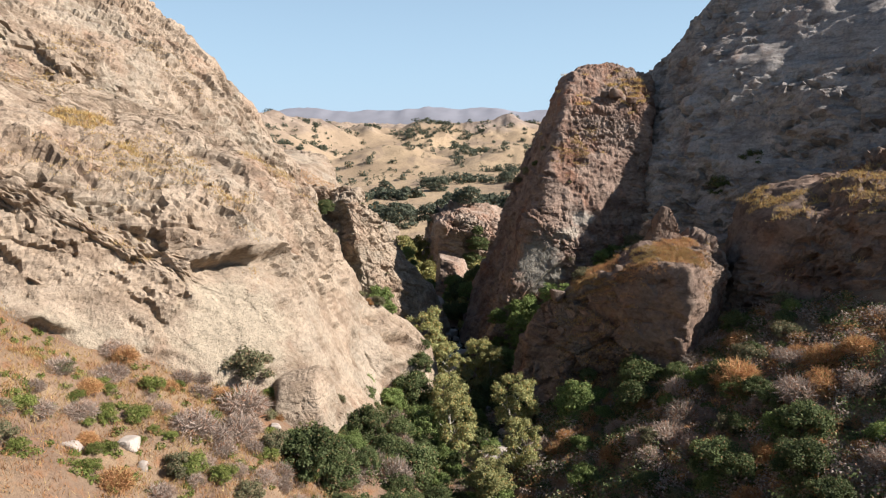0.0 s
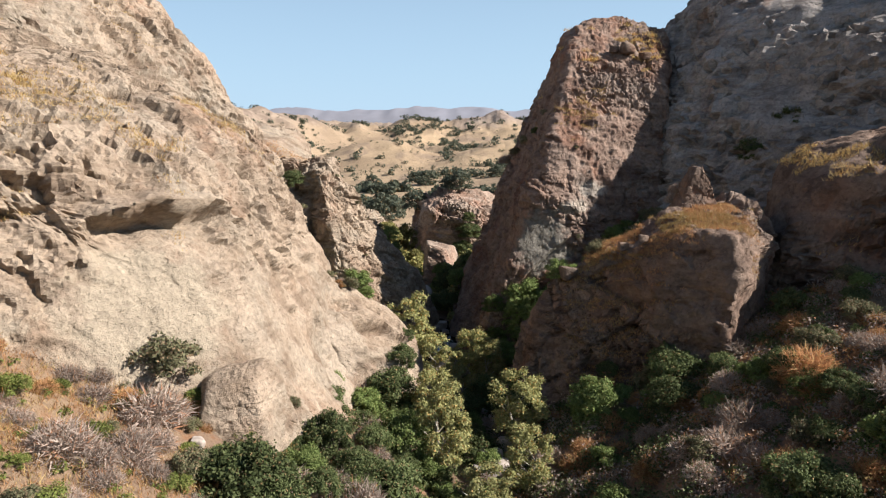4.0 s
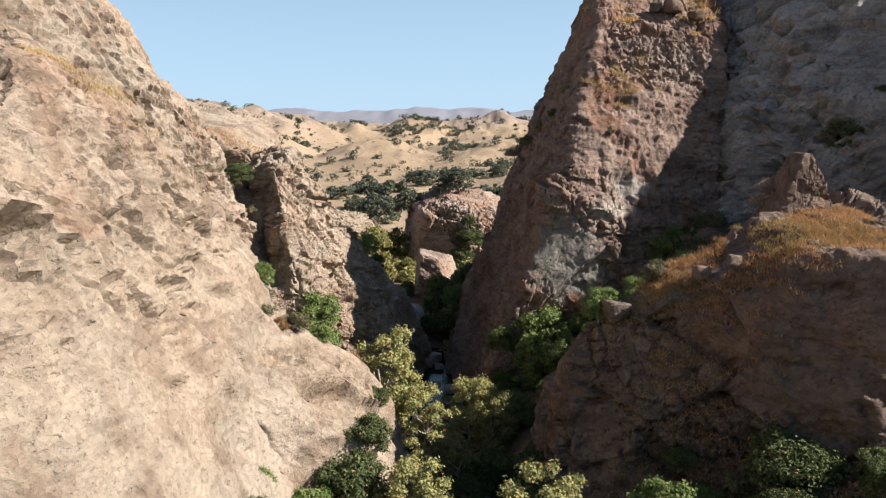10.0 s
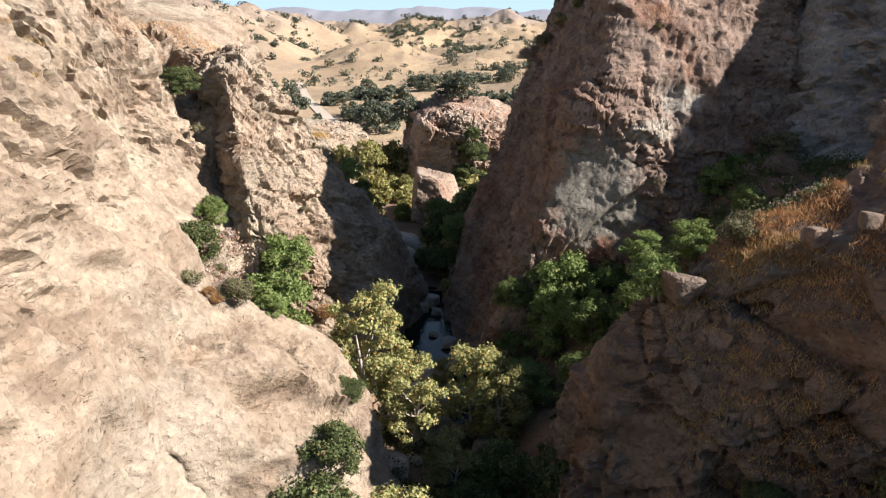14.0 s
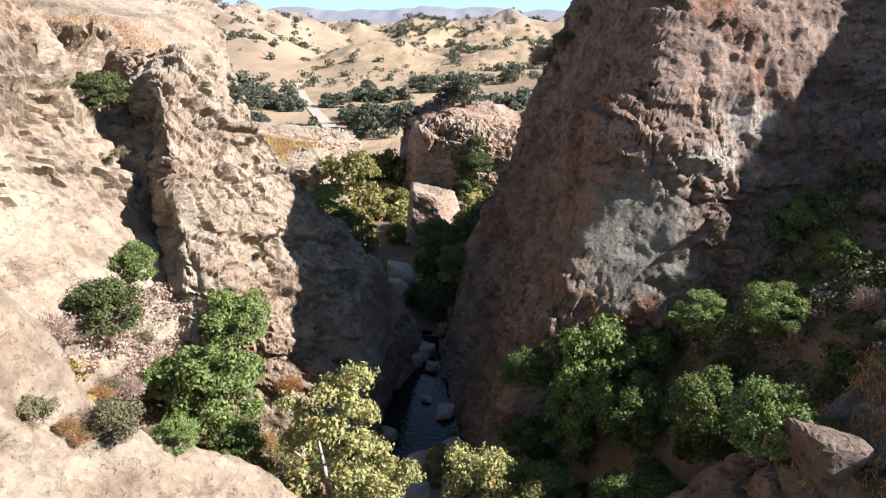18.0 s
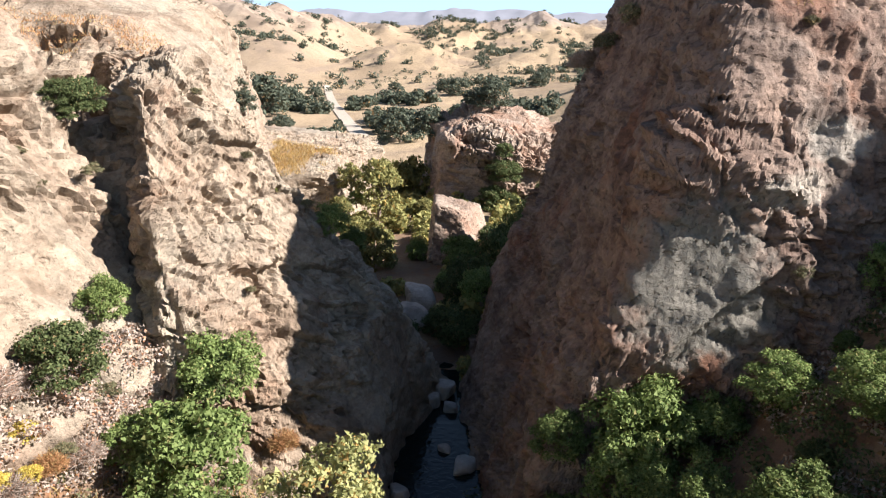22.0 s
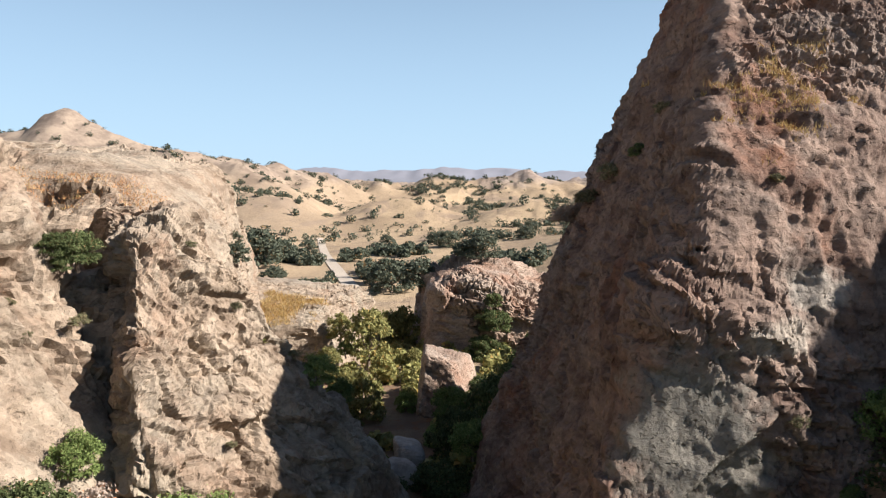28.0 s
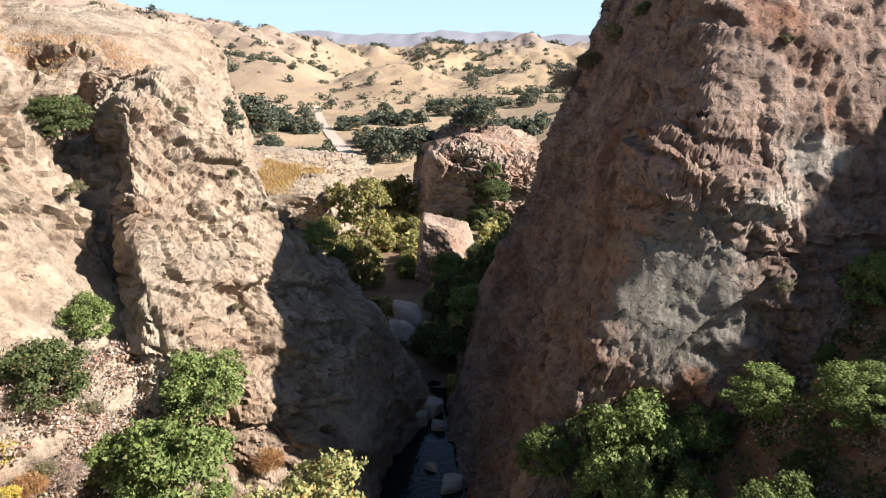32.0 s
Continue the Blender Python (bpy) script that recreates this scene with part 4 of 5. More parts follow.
for x_, y_, z_, r_ in (
    (-19.3, 82.9, 12.5, 1.32), (-14.6, 81.8, 7.7, 0.72), (12.3, 80.3, 8.9, 0.65), (14.3, 82.2, 11.3, 0.67), (-18.7, 83.8, 12.1, 0.9), (-17.7, 80.9, 9.4, 0.86),
    (-14.9, 87.6, 9.2, 0.64), (28.3, 94.1, 19.6, 2.07), (26, 94.5, 18.1, 1.54), (20.2, 75.2, 22.9, 1.02), (21.7, 89.3, 17.3, 1.38), (19.9, 75.4, 22, 1.02),
    (-11.5, 72.8, 14.6, 0.62),
):
    plant("dead", x_, y_, z_ - 0.1, r_, 1.0)
for x_, y_, z_, r_ in (
    (-17.4, 48.7, 14.6, 2.31), (-18.6, 45.5, 14, 0.7), (-11, 52.1, 11.3, 0.66), (-10.7, 72.9, 14.1, 1.04), (-17.1, 83.3, 9.4, 0.6), (-16.8, 86.1, 10.4, 0.78),
    (13.1, 80.6, 10, 0.65), (12.4, 71.9, 18.1, 0.88), (24.1, 94.1, 17.7, 1.26), (-12.4, 71.6, 15.3, 0.75), (23, 93.2, 17.6, 1.79), (26.4, 96.9, 21.1, 1.58),
    (11.7, 71, 17.8, 0.97), (27.3, 95.3, 23, 1.24), (-11.2, 99.9, 15.9, 0.53), (-13.8, 97.3, 19.3, 0.42), (-16.3, 97.2, 22.8, 0.43), (-20.7, 89.6, 19.3, 0.39),
    (10.7, 88.4, 10.2, 0.56), (13.5, 89.4, 16.1, 0.56), (-12, 91.8, 13.5, 0.3), (13.4, 92.1, 26.5, 0.43),
):
    plant("sage", x_, y_, z_ - 0.1, r_, 1.0)
for x_, y_, z_, r_ in (
    (-11, 42, 10.7, 2.76), (-8.8, 51.4, 8.4, 2.1), (-6.4, 66.4, 5, 2.69), (-4.8, 50.4, 5.2, 2.44), (-9.3, 42.5, 9.4, 2.06), (5.2, 68.6, 2.4, 2.52),
    (12.1, 65.7, 8.4, 1.12), (16.7, 62.7, 8.8, 2.71), (15.4, 59, 8, 2.06), (20.2, 47.4, 11.5, 1.29), (22.9, 43.8, 13.1, 2.25), (17.3, 44.1, 9.7, 2.23),
    (18.3, 42.4, 10.3, 1.77), (20.6, 39.2, 12.4, 2.05), (13.2, 45.5, 8, 1.03), (-17.9, 85.2, 11.8, 1.98), (-13.1, 88.9, 9.5, 1.76), (10.5, 81.5, 7.6, 0.81),
    (-21.1, 94.4, 22.1, 1.48), (-5.7, 68.7, 7.6, 1.75), (-5.4, 72.2, 9.3, 0.93), (17.6, 87.4, 13.9, 0.87),
):
    plant("oak", x_, y_, z_ - 0.1, r_, 1.05)
for x_, y_, z_, r_ in (
    (33.7, 90.9, 25, 2.13), (37.2, 90.5, 28.4, 2.17), (19.5, 60.5, 10.5, 1.41), (-21.6, 93.2, 22.6, 1.18), (1.5, 165, 3.5, 3.17), (-0.2, 164.1, -0.9, 3.18),
    (1.4, 165.7, 7.5, 1.81), (-2, 113.3, 0.4, 2.98), (-4.2, 115.2, 0.5, 2.3), (-0.6, 138.7, 1, 2.09), (2.5, 164.1, -0.4, 2.27), (-21.2, 94.1, 22.3, 1.18),
    (-21.3, 93.3, 21.9, 0.67),
):
    plant("oak", x_, y_, z_ - 0.1, r_, 1.05)
for x_, y_, z_, r_ in (
    (-4.7, 58.1, 4.8, 2.52), (10.4, 61.6, 6.3, 2.39), (9.9, 55.2, 5.6, 1.21), (9.2, 49.8, 5.4, 1.55), (27.1, 64.3, 14.8, 0.85), (-13, 85.3, 6.4, 3.55),
    (-15.7, 85.3, 8.1, 1.4), (-10.9, 82.5, 6.1, 1.58), (-9.3, 73.9, 13, 0.88), (-14.8, 76.4, 13.4, 0.46), (15.9, 86.2, 12.7, 0.6), (17.3, 85.8, 13.6, 0.9),
    (15.8, 80.3, 12.6, 0.78), (7.4, 88.3, 8.3, 1.97), (10.3, 87.9, 8.4, 1.98), (8.5, 71, 15.5, 1.27), (19, 87.2, 15, 1.32), (15.9, 89.4, 12.7, 0.79),
    (-15, 73.2, 16.9, 0.95), (26.9, 95.3, 21.2, 1.04), (7.2, 88, 7.6, 2.98), (3.5, 88, 7.6, 1.62),
):
    plant("green", x_, y_, z_ - 0.1, r_, 1.1)
for x_, y_, z_, r_ in (
    (18.1, 90.8, 15.2, 1.7), (19.7, 91.1, 16.2, 1.43), (-12.8, 89.1, 9.4, 2.21), (-17.8, 88.4, 13.4, 1.37), (-10, 100.5, 14.1, 1.45), (-8.7, 135.8, 0.3, 1.7),
    (-3.1, 132.2, 0.3, 3.23), (-0.6, 113.3, 4.7, 2.16), (-19.3, 151.1, 2.9, 1.62), (-4.5, 125.7, 0.4, 1.78), (-9.8, 105.8, 11.3, 1.23),
):
    plant("green", x_, y_, z_ - 0.1, r_, 1.1)
for x_, y_, z_, r_ in (
    (11.7, 50.9, 7.4, 1.34), (8.8, 57.4, 5.7, 1.12), (22.3, 53.7, 13, 2.39), (25.5, 61.2, 13.7, 1.63), (15.7, 48.4, 9.1, 1.08), (22.5, 51.9, 12.6, 2.1),
    (28.2, 51.5, 15.6, 1.91), (28.2, 55.7, 14.6, 1.28), (17.3, 47.6, 9.7, 1.29), (26.2, 47.6, 14.7, 1.34), (-10.3, 90, 5.8, 1.01), (-11.3, 72, 14.5, 0.37),
    (-17.2, 85, 9.9, 0.77), (-17.2, 82.5, 9.4, 0.74), (-11.6, 71.9, 14.9, 0.37),
):
    plant("rust", x_, y_, z_ - 0.1, r_, 1.0)
for x_, y_, z_, r_ in (
    (-18.5, 83, 10.3, 0.75), (-18.1, 80.8, 9.7, 0.57), (-17.5, 81.7, 9.4, 0.51),
):
    plant("yellow", x_, y_, z_ - 0.1, r_, 1.0)
for x_, y_, z_, r_ in (
    (-95.6, 331.1, -6.7, 13.54), (-21.9, 118.6, 19.5, 1.59), (-95.7, 361.4, -7.7, 9.47), (-38.6, 211, -1.6, 6.02), (-44.3, 217.4, -1.6, 5.2), (-33.9, 213, -2.2, 3.9),
    (-29.1, 261.7, -5.5, 8.76), (-12.1, 182.8, 8, 4.75), (-38.2, 284.4, -6.3, 5.86), (-28.5, 292.1, -6.3, 6.02), (-61.1, 458.7, -7.8, 5.17), (-69.1, 270.9, -5.7, 5.72),
    (-22.5, 435.4, -7.1, 8.03), (-0.7, 181.5, 13.4, 4.13), (-3.8, 183.1, 13.7, 2.62), (22.7, 464.1, -4.2, 6.91), (-96.5, 412.6, -8.7, 6.25), (-26.9, 130.3, 20.2, 1.28),
    (-27, 126.1, 23.2, 0.9), (-30.3, 454.2, -7.2, 6.75),
):
    plant("valley", x_, y_, z_ - 0.1, r_, 0.95)
for x_, y_, z_, r_ in (
    (-16.3, 152.1, 2.3, 4.08), (-15.6, 176.2, -2.3, 5.1), (-20.8, 154.3, 4.2, 2.51), (-13.5, 132.3, 0.4, 3.28), (-14, 150, -0.4, 2.4), (-19.8, 142.8, 2.3, 2.24),
    (-10.7, 159.5, -1.3, 2.19), (-17.7, 142.6, 0.1, 2.24),
):
    plant("olive", x_, y_, z_ - 0.1, r_, 1.3)

for kind_, x_, y_, z_, r_ in (("sage", 8.9, 106.3, 26.6, 1.3), ("oak", 9.9, 104.0, 28.2, 0.8), ("sage", 7.6, 109.0, 25.0, 1.2), ("dead", 6.4, 112.3, 23.8, 1.4), ("sage", 10.8, 101.5, 30.6, 0.7), ("dead", 7.0, 110.8, 24.4, 0.9),
                                ("sage", -17.2, 93.2, 15.0, 0.7), ("dead", -17.6, 92.6, 16.4, 0.8), ("dead", -16.9, 92.0, 13.6, 0.8), ("sage", -19.5, 91.8, 19.4, 0.6), ("sage", -21.8, 90.0, 20.6, 0.5), ("shrub", -13.2, 99.2, 16.8, 0.6)):
    plant(kind_, x_, y_, z_ - 0.1, r_)
# creek sycamores and the trees at the foot of the tower
for x_, y_, r_, tall_ in ((-5.9, 82.4, 2.9, 1.05), (-3.2, 80.5, 2.3, 0.95), (0.9, 82.0, 2.5, 1.0), (2.8, 80.2, 2.0, 0.9), (2.0, 84.8, 1.8, 0.8), (-1.0, 88.6, 1.4, 0.8), (-2.6, 66, 2.2, 1.0), (-1.6, 58.5, 2.3, 1.05), (4.6, 63.5, 2.4, 0.95), (4.6, 55.5, 1.9, 0.9), (1.6, 50.5, 2.0, 0.75), (-0.6, 74.5, 1.8, 0.95)):
    plant("sycamore", x_, y_, height(x_, y_) - 0.2, r_, tall_)
for x_, y_, r_, tall_ in ((3.9, 87.0, 1.6, 0.9), (6.3, 85.9, 2.1, 0.95), (8.6, 83.4, 1.9, 0.9), (10.9, 80.6, 2.0, 0.9), (4.6, 82.8, 1.9, 0.7), (7.4, 78.6, 1.9, 0.7), (14.5, 84.0, 1.7, 0.7), (12.5, 87, 1.5, 0.7)):
    plant("alder", x_, y_, height(x_, y_) - 0.2, r_, tall_)
for x_, y_, r_, tall_ in ((-2, 120, 3.2, 1.6), (1.0, 126, 3.5, 1.7), (3.5, 133, 3.4, 1.7), (-7.5, 112, 2.2, 1.2), (6, 146, 3.6, 1.5), (9, 160, 3.6, 1.4), (2.4, 75.5, 2.0, 1.3), (5.6, 72.5, 2.2, 1.3)):
    plant("oak", x_, y_, height(x_, y_) - 0.2, r_, tall_)
# thick growth on the canyon floor and the east bank
fill_ = random.Random(21)
for k in range(110):
    x_, y_ = fill_.uniform(-11, 2.5), fill_.uniform(36, 77)
    plant(fill_.choice(("oak", "oak", "green", "dead")), x_, y_, height(x_, y_) - 0.15, fill_.uniform(0.9, 1.9), fill_.uniform(0.9, 1.3))
for k in range(110):
    x_, y_ = fill_.uniform(4, 31), fill_.uniform(34, 67)
    plant(fill_.choice(("oak", "dead", "dead", "rust", "rust", "sage", "green")), x_, y_, height(x_, y_) - 0.15, fill_.uniform(0.7, 1.7), fill_.uniform(0.85, 1.2))
for k in range(34):
    x_, y_ = fill_.uniform(1.5, 24), fill_.uniform(73, 90)
    plant(fill_.choice(("oak", "oak", "green", "dead", "sage")), x_, y_, height(x_, y_) - 0.15, fill_.uniform(0.6, 1.2), fill_.uniform(0.9, 1.3))
for k in range(110):
    x_, y_ = fill_.uniform(-26, -8.5), fill_.uniform(27, 50)
    plant(fill_.choice(("dead", "dead", "dead", "sage", "shrub", "rust")), x_, y_, height(x_, y_) - 0.1, fill_.uniform(0.45, 1.25), fill_.uniform(0.8, 1.1))
for k in range(22):
    x_, y_ = fill_.uniform(-21, -8), fill_.uniform(76, 90)
    plant(fill_.choice(("sage", "dead", "green", "rust", "shrub")), x_, y_, height(x_, y_) - 0.1, fill_.uniform(0.5, 1.1))

# ---- ground cover: grass, low brush, loose stones ----


def rock_points(name):
    """The vertices of a rock mass and their normals."""
    me = bpy.data.objects[name].data
    co, nr = np.empty(len(me.vertices) * 3, np.float32), np.empty(len(me.vertices) * 3, np.float32)
    me.vertices.foreach_get("co", co)
    me.vertices.foreach_get("normal", nr)
    return co.reshape(-1, 3), nr.reshape(-1, 3)


def on_rock(x, y, name):
    """The height of the rock's upper side nearest to (x, y)."""
    co, nr = rock_points(name)
    up = co[nr[:, 2] > 0.3]
    d = np.hypot(up[:, 0] - x, up[:, 1] - y)
    return float(up[d < d.min() + 0.6][:, 2].max())


def tufts(name, feet, blades, tall, wide, material, seed, lean=0.5):
    """Blades of grass or twigs in tufts at the feet (N, 3), one mesh."""
    r = np.random.RandomState(seed)
    f = np.repeat(np.array(feet, float), blades, 0)
    m = len(f)
    sc = np.repeat(0.6 + 0.8 * r.rand(len(feet)), blades)[:, None]
    base = f + r.normal(size=(m, 3)) * np.array((1, 1, 0)) * wide * sc
    tip = base + (r.normal(size=(m, 3)) * np.array((lean, lean, 0.25)) + np.array((0, 0, 1))) * tall * sc
    side = unit(np.cross(tip - base, r.normal(size=(m, 3)))) * tall * 0.09
    tri = np.stack([base - side, base + side, tip], 1).reshape(-1, 3)
    return mesh_of(name, tri, np.arange(3 * m).reshape(-1, 3), material, False)


def mounds(name, feet, radii, leaves, size, material, seed):
    """Low leafy mounds, one mesh."""
    r = np.random.RandomState(seed)
    f = np.repeat(np.array(feet, float), leaves, 0)
    rad = np.repeat(np.array(radii, float), leaves)[:, None]
    m = len(f)
    d = unit(r.normal(size=(m, 3)))
    d[:, 2] = np.abs(d[:, 2])
    c = f + d * rad * (0.45 + 0.6 * r.rand(m, 1)) * np.array((1, 1, 0.8))
    face = unit(d + r.normal(size=(m, 3)) * 0.7)
    u = unit(np.cross(face, r.normal(size=(m, 3))))
    w = np.cross(face, u)
    s = size * (0.5 + r.rand(m, 1))
    tri = np.stack([c + u * s * 1.5, c - u * s * 0.4 + w * s * 0.7, c - u * s * 0.4 - w * s * 0.7], 1).reshape(-1, 3)
    return mesh_of(name, tri, np.arange(3 * m).reshape(-1, 3), material, False)


def scatter(count, x0, x1, y0, y1, seed, rock, least_up=0.0, patch=None, names=None):
    """Feet at random over a stretch of the plan, on the ground (rock=False) or on the named rocks, in patches."""
    r = np.random.RandomState(seed)
    if rock:
        both = [rock_points(nm) for nm in names]
        co, nr = np.concatenate([b[0] for b in both]), np.concatenate([b[1] for b in both])
        ok = (nr[:, 2] >= least_up) & (co[:, 0] > x0) & (co[:, 0] < x1) & (co[:, 1] > y0) & (co[:, 1] < y1)
        p = co[ok].astype(float)
        p = p[r.choice(len(p), min(len(p), count * 4), replace=False)] + r.normal(size=(min(len(p), count * 4), 3)) * np.array((0.1, 0.1, 0))
    else:
        x, y = r.uniform(x0, x1, count * 4), r.uniform(y0, y1, count * 4)
        p = np.stack([x, y, ground_height(x, y)], 1)
    if patch:
        p = p[fbm(p * np.array((1, 1, 0)), patch[0], 3, 0.5, seed) > patch[1]]
    return p[:count] - np.array((0, 0, 0.03))


def stuff(name, me, label, category):
    return tagged(new(name, me), label, category, kind="stuff")


stuff("dry_grass", tufts("dry_grass", scatter(3400, -32, -8, 23, 52, 1, False, 0, (5, -0.3)), 9, 0.22, 0.28, STRAW, 1), "straw-coloured dry grass on the west bank", "grass")
stuff("rusty_grass", tufts("rusty_grass", scatter(3200, -32, -8, 23, 52, 2, False, 0, (4, -0.1)), 10, 0.22, 0.30, RUST, 2), "rust-orange dried weeds on the west bank", "weeds")
g_ = scatter(320, -32, -8, 23, 52, 3, False, 0, (4, 0.0))
stuff("low_green_brush", mounds("low_green_brush", g_, [0.25 + 0.02 * (i % 12) for i in range(len(g_))], 90, 0.07, SHRUB, 3), "low green brush on the west bank", "brush")
east = scatter(1700, 4, 36, 30, 70, 4, False)
stuff("grey_brush", mounds("grey_brush", east[:700], [0.55 + 0.07 * (i % 13) for i in range(700)], 130, 0.085, DEAD, 4), "grey-brown dry brush covering the east bank", "brush")
stuff("rust_brush", mounds("rust_brush", east[700:1150], [0.5 + 0.06 * (i % 11) for i in range(450)], 120, 0.085, RUST, 5), "rust-coloured brush on the east bank", "brush")
stuff("dark_brush", mounds("dark_brush", east[1150:], [0.6 + 0.07 * (i % 12) for i in range(len(east) - 1150)], 150, 0.085, OAK, 6), "dark green chaparral on the east bank", "brush")
mid_ = scatter(620, -12, 16, 36, 96, 7, False)
stuff("creek_brush", mounds("creek_brush", mid_, [0.5 + 0.07 * (i % 13) for i in range(len(mid_))], 150, 0.085, OAK, 7), "dark green undergrowth along the creek", "brush")
gul_ = scatter(300, -22, -9, 74, 92, 8, False)
stuff("gully_brush", mounds("gully_brush", gul_[:150], [0.35 + 0.05 * (i % 12) for i in range(len(gul_[:150]))], 120, 0.08, SAGE, 8), "grey-green brush in the west gully", "brush")
stuff("gully_dead_brush", mounds("gully_dead_brush", gul_[150:], [0.35 + 0.05 * (i % 12) for i in range(len(gul_[150:]))], 120, 0.075, DEAD, 9), "dry brown brush in the west gully", "brush")
stuff("gully_grass", tufts("gully_grass", scatter(1200, -22, -8, 74, 92, 10, False), 7, 0.4, 0.25, STRAW, 10), "dry grass in the west gully", "grass")
stuff("buttress_grass", tufts("buttress_grass", scatter(2200, 9, 25, 64, 73, 11, True, 0.5, (4, 0.0), ["cliff_east_buttress"]), 9, 0.2, 0.16, STRAW, 11), "golden dry grass on the buttress top", "grass")
stuff("buttress_weeds", tufts("buttress_weeds", scatter(3000, 11, 24, 64, 73, 12, True, 0.45, (3, -0.15), ["cliff_east_buttress"]), 10, 0.2, 0.16, RUST, 12), "rust-orange weeds on the buttress top", "weeds")
stuff("bench_grass", tufts("bench_grass", scatter(1400, 30, 46, 60, 84, 13, True, 0.65, (6, -0.1), ["cliff_east_bench", "cliff_east_wall"]), 8, 0.32, 0.22, STRAW, 13), "straw grass on the rock bench", "grass")
stuff("slope_grass", tufts("slope_grass", scatter(4200, -44, -16, 46, 84, 14, True, 0.70, (7, 0.0), ["cliff_west_slab", "cliff_west_ridge"]), 7, 0.2, 0.2, STRAW, 14), "bands of dry grass on the sandstone slope", "grass")
stuff("knoll_grass", tufts("knoll_grass", scatter(3200, -46, -24, 104, 115, 15, True, 0.6, (6, -0.2), ["cliff_west_knoll"]), 9, 0.28, 0.3, RUST, 15), "rusty grass on the knoll", "grass")
stuff("band_grass", tufts("band_grass", scatter(3000, -37, -20, 56.5, 62, 17, True, 0.45, (6, -0.15), ["cliff_west_slab"]), 10, 0.26, 0.3, STRAW, 17), "yellow dry grass growing along a sandstone ledge", "grass")
stuff("tower_ledge_grass", tufts("tower_ledge_grass", scatter(240, 11, 19, 92, 98, 18, True, 0.55, (2.5, 0.3), ["cliff_east_tower"]), 10, 0.24, 0.18, STRAW, 18), "straw grass on small ledges of the rock wall", "grass")
low_ = scatter(1800, -25, -13, 76, 92, 19, True, 0.25, None, ["cliff_west_ridge", "cliff_west_shoulder"])
low_ = low_[low_[:, 2] < 12.8]
stuff("foot_brush", mounds("foot_brush", low_, [0.35 + 0.05 * (i % 12) for i in range(len(low_))], 110, 0.075, DEAD, 19), "grey-brown dry brush at the foot of the ridge", "brush")
foot_ = scatter(700, 12, 31, 72, 94, 20, False)
stuff("shade_brush", mounds("shade_brush", foot_[:450], [0.5 + 0.06 * (i % 12) for i in range(450)], 140, 0.085, OAK, 20), "dark green brush below the shaded cliff", "brush")
stuff("shade_dead_brush", mounds("shade_dead_brush", foot_[450:], [0.45 + 0.05 * (i % 12) for i in range(250)], 120, 0.08, DEAD, 21), "grey dry brush below the shaded cliff", "brush")
stuff("rise_grass", tufts("rise_grass", scatter(1500, -40, -24, 152, 160, 22, True, 0.6, (5, -0.2), ["rock_rim"]), 9, 0.4, 0.4, STRAW, 22), "golden grass on the rock rise in the valley", "grass")
stuff("tower_grass", tufts("tower_grass", scatter(400, 8, 26, 99, 118, 16, True, 0.88, (5, 0.1), ["cliff_east_tower"]), 8, 0.4, 0.25, STRAW, 16), "dry grass on the tower top", "grass")

# loose boulders
r_ = random.Random(5)


def boulder(name, x, y, z, size, material, label, seed):
    """A squared, chipped boulder, sunk a little into its bed."""
    pl = []
    rr = random.Random(seed)
    for k in range(9):
        d = Vector((rr.gauss(0, 1), rr.gauss(0, 1), rr.gauss(0, 0.8))).normalized()
        pl.append(((x + d.x * size * rr.uniform(0.6, 1), y + d.y * size * rr.uniform(0.6, 1), z + d.z * size * 0.7), tuple(d)))
    pl += [((x, y, z - size * 0.6), (0, 0, -1)), ((x, y, z + size * 0.62), (0.1, 0.1, 1)), ((x, y - size, z), (0, -1, 0.1)), ((x - size, y, z), (-1, 0, 0.1)), ((x + size, y, z), (1, 0, 0.1)), ((x, y + size, z), (0, 1, 0.1))]
    ob = rock_mass(name, (x, y, z), pl, (1, 1, 0.8), (0, -0.9, 0.4), material, 26, 10, 0.2 * min(1, size), None, seed, label, "boulder", 0.4, "")
    ob["group"] = "loose boulders"
    return ob


for k, (x_, y_, size_) in enumerate(((-19.6, 34.6, 0.7), (-21.6, 32.4, 0.5), (-14.3, 44.8, 0.5), (-18.4, 33.6, 0.3))):
    boulder("boulder", x_, y_, height(x_, y_) + 0.25 * size_, size_, PALEROCK, "pale boulder lying in dry grass", 200 + k)
for k in range(22):
    y_ = 58 + 32 * (k + 0.5) / 22
    x_ = float(np.interp(y_, CREEK_Y, CREEK_X)) + r_.uniform(-3.2, 3.2)
    size_ = r_.uniform(0.4, 1.2)
    boulder("boulder", x_, y_, max(height(x_, y_), 0.0) + 0.2 * size_, size_, PALEROCK if k % 3 else GREYROCK, "water-worn boulder in the creek bed", 300 + k)
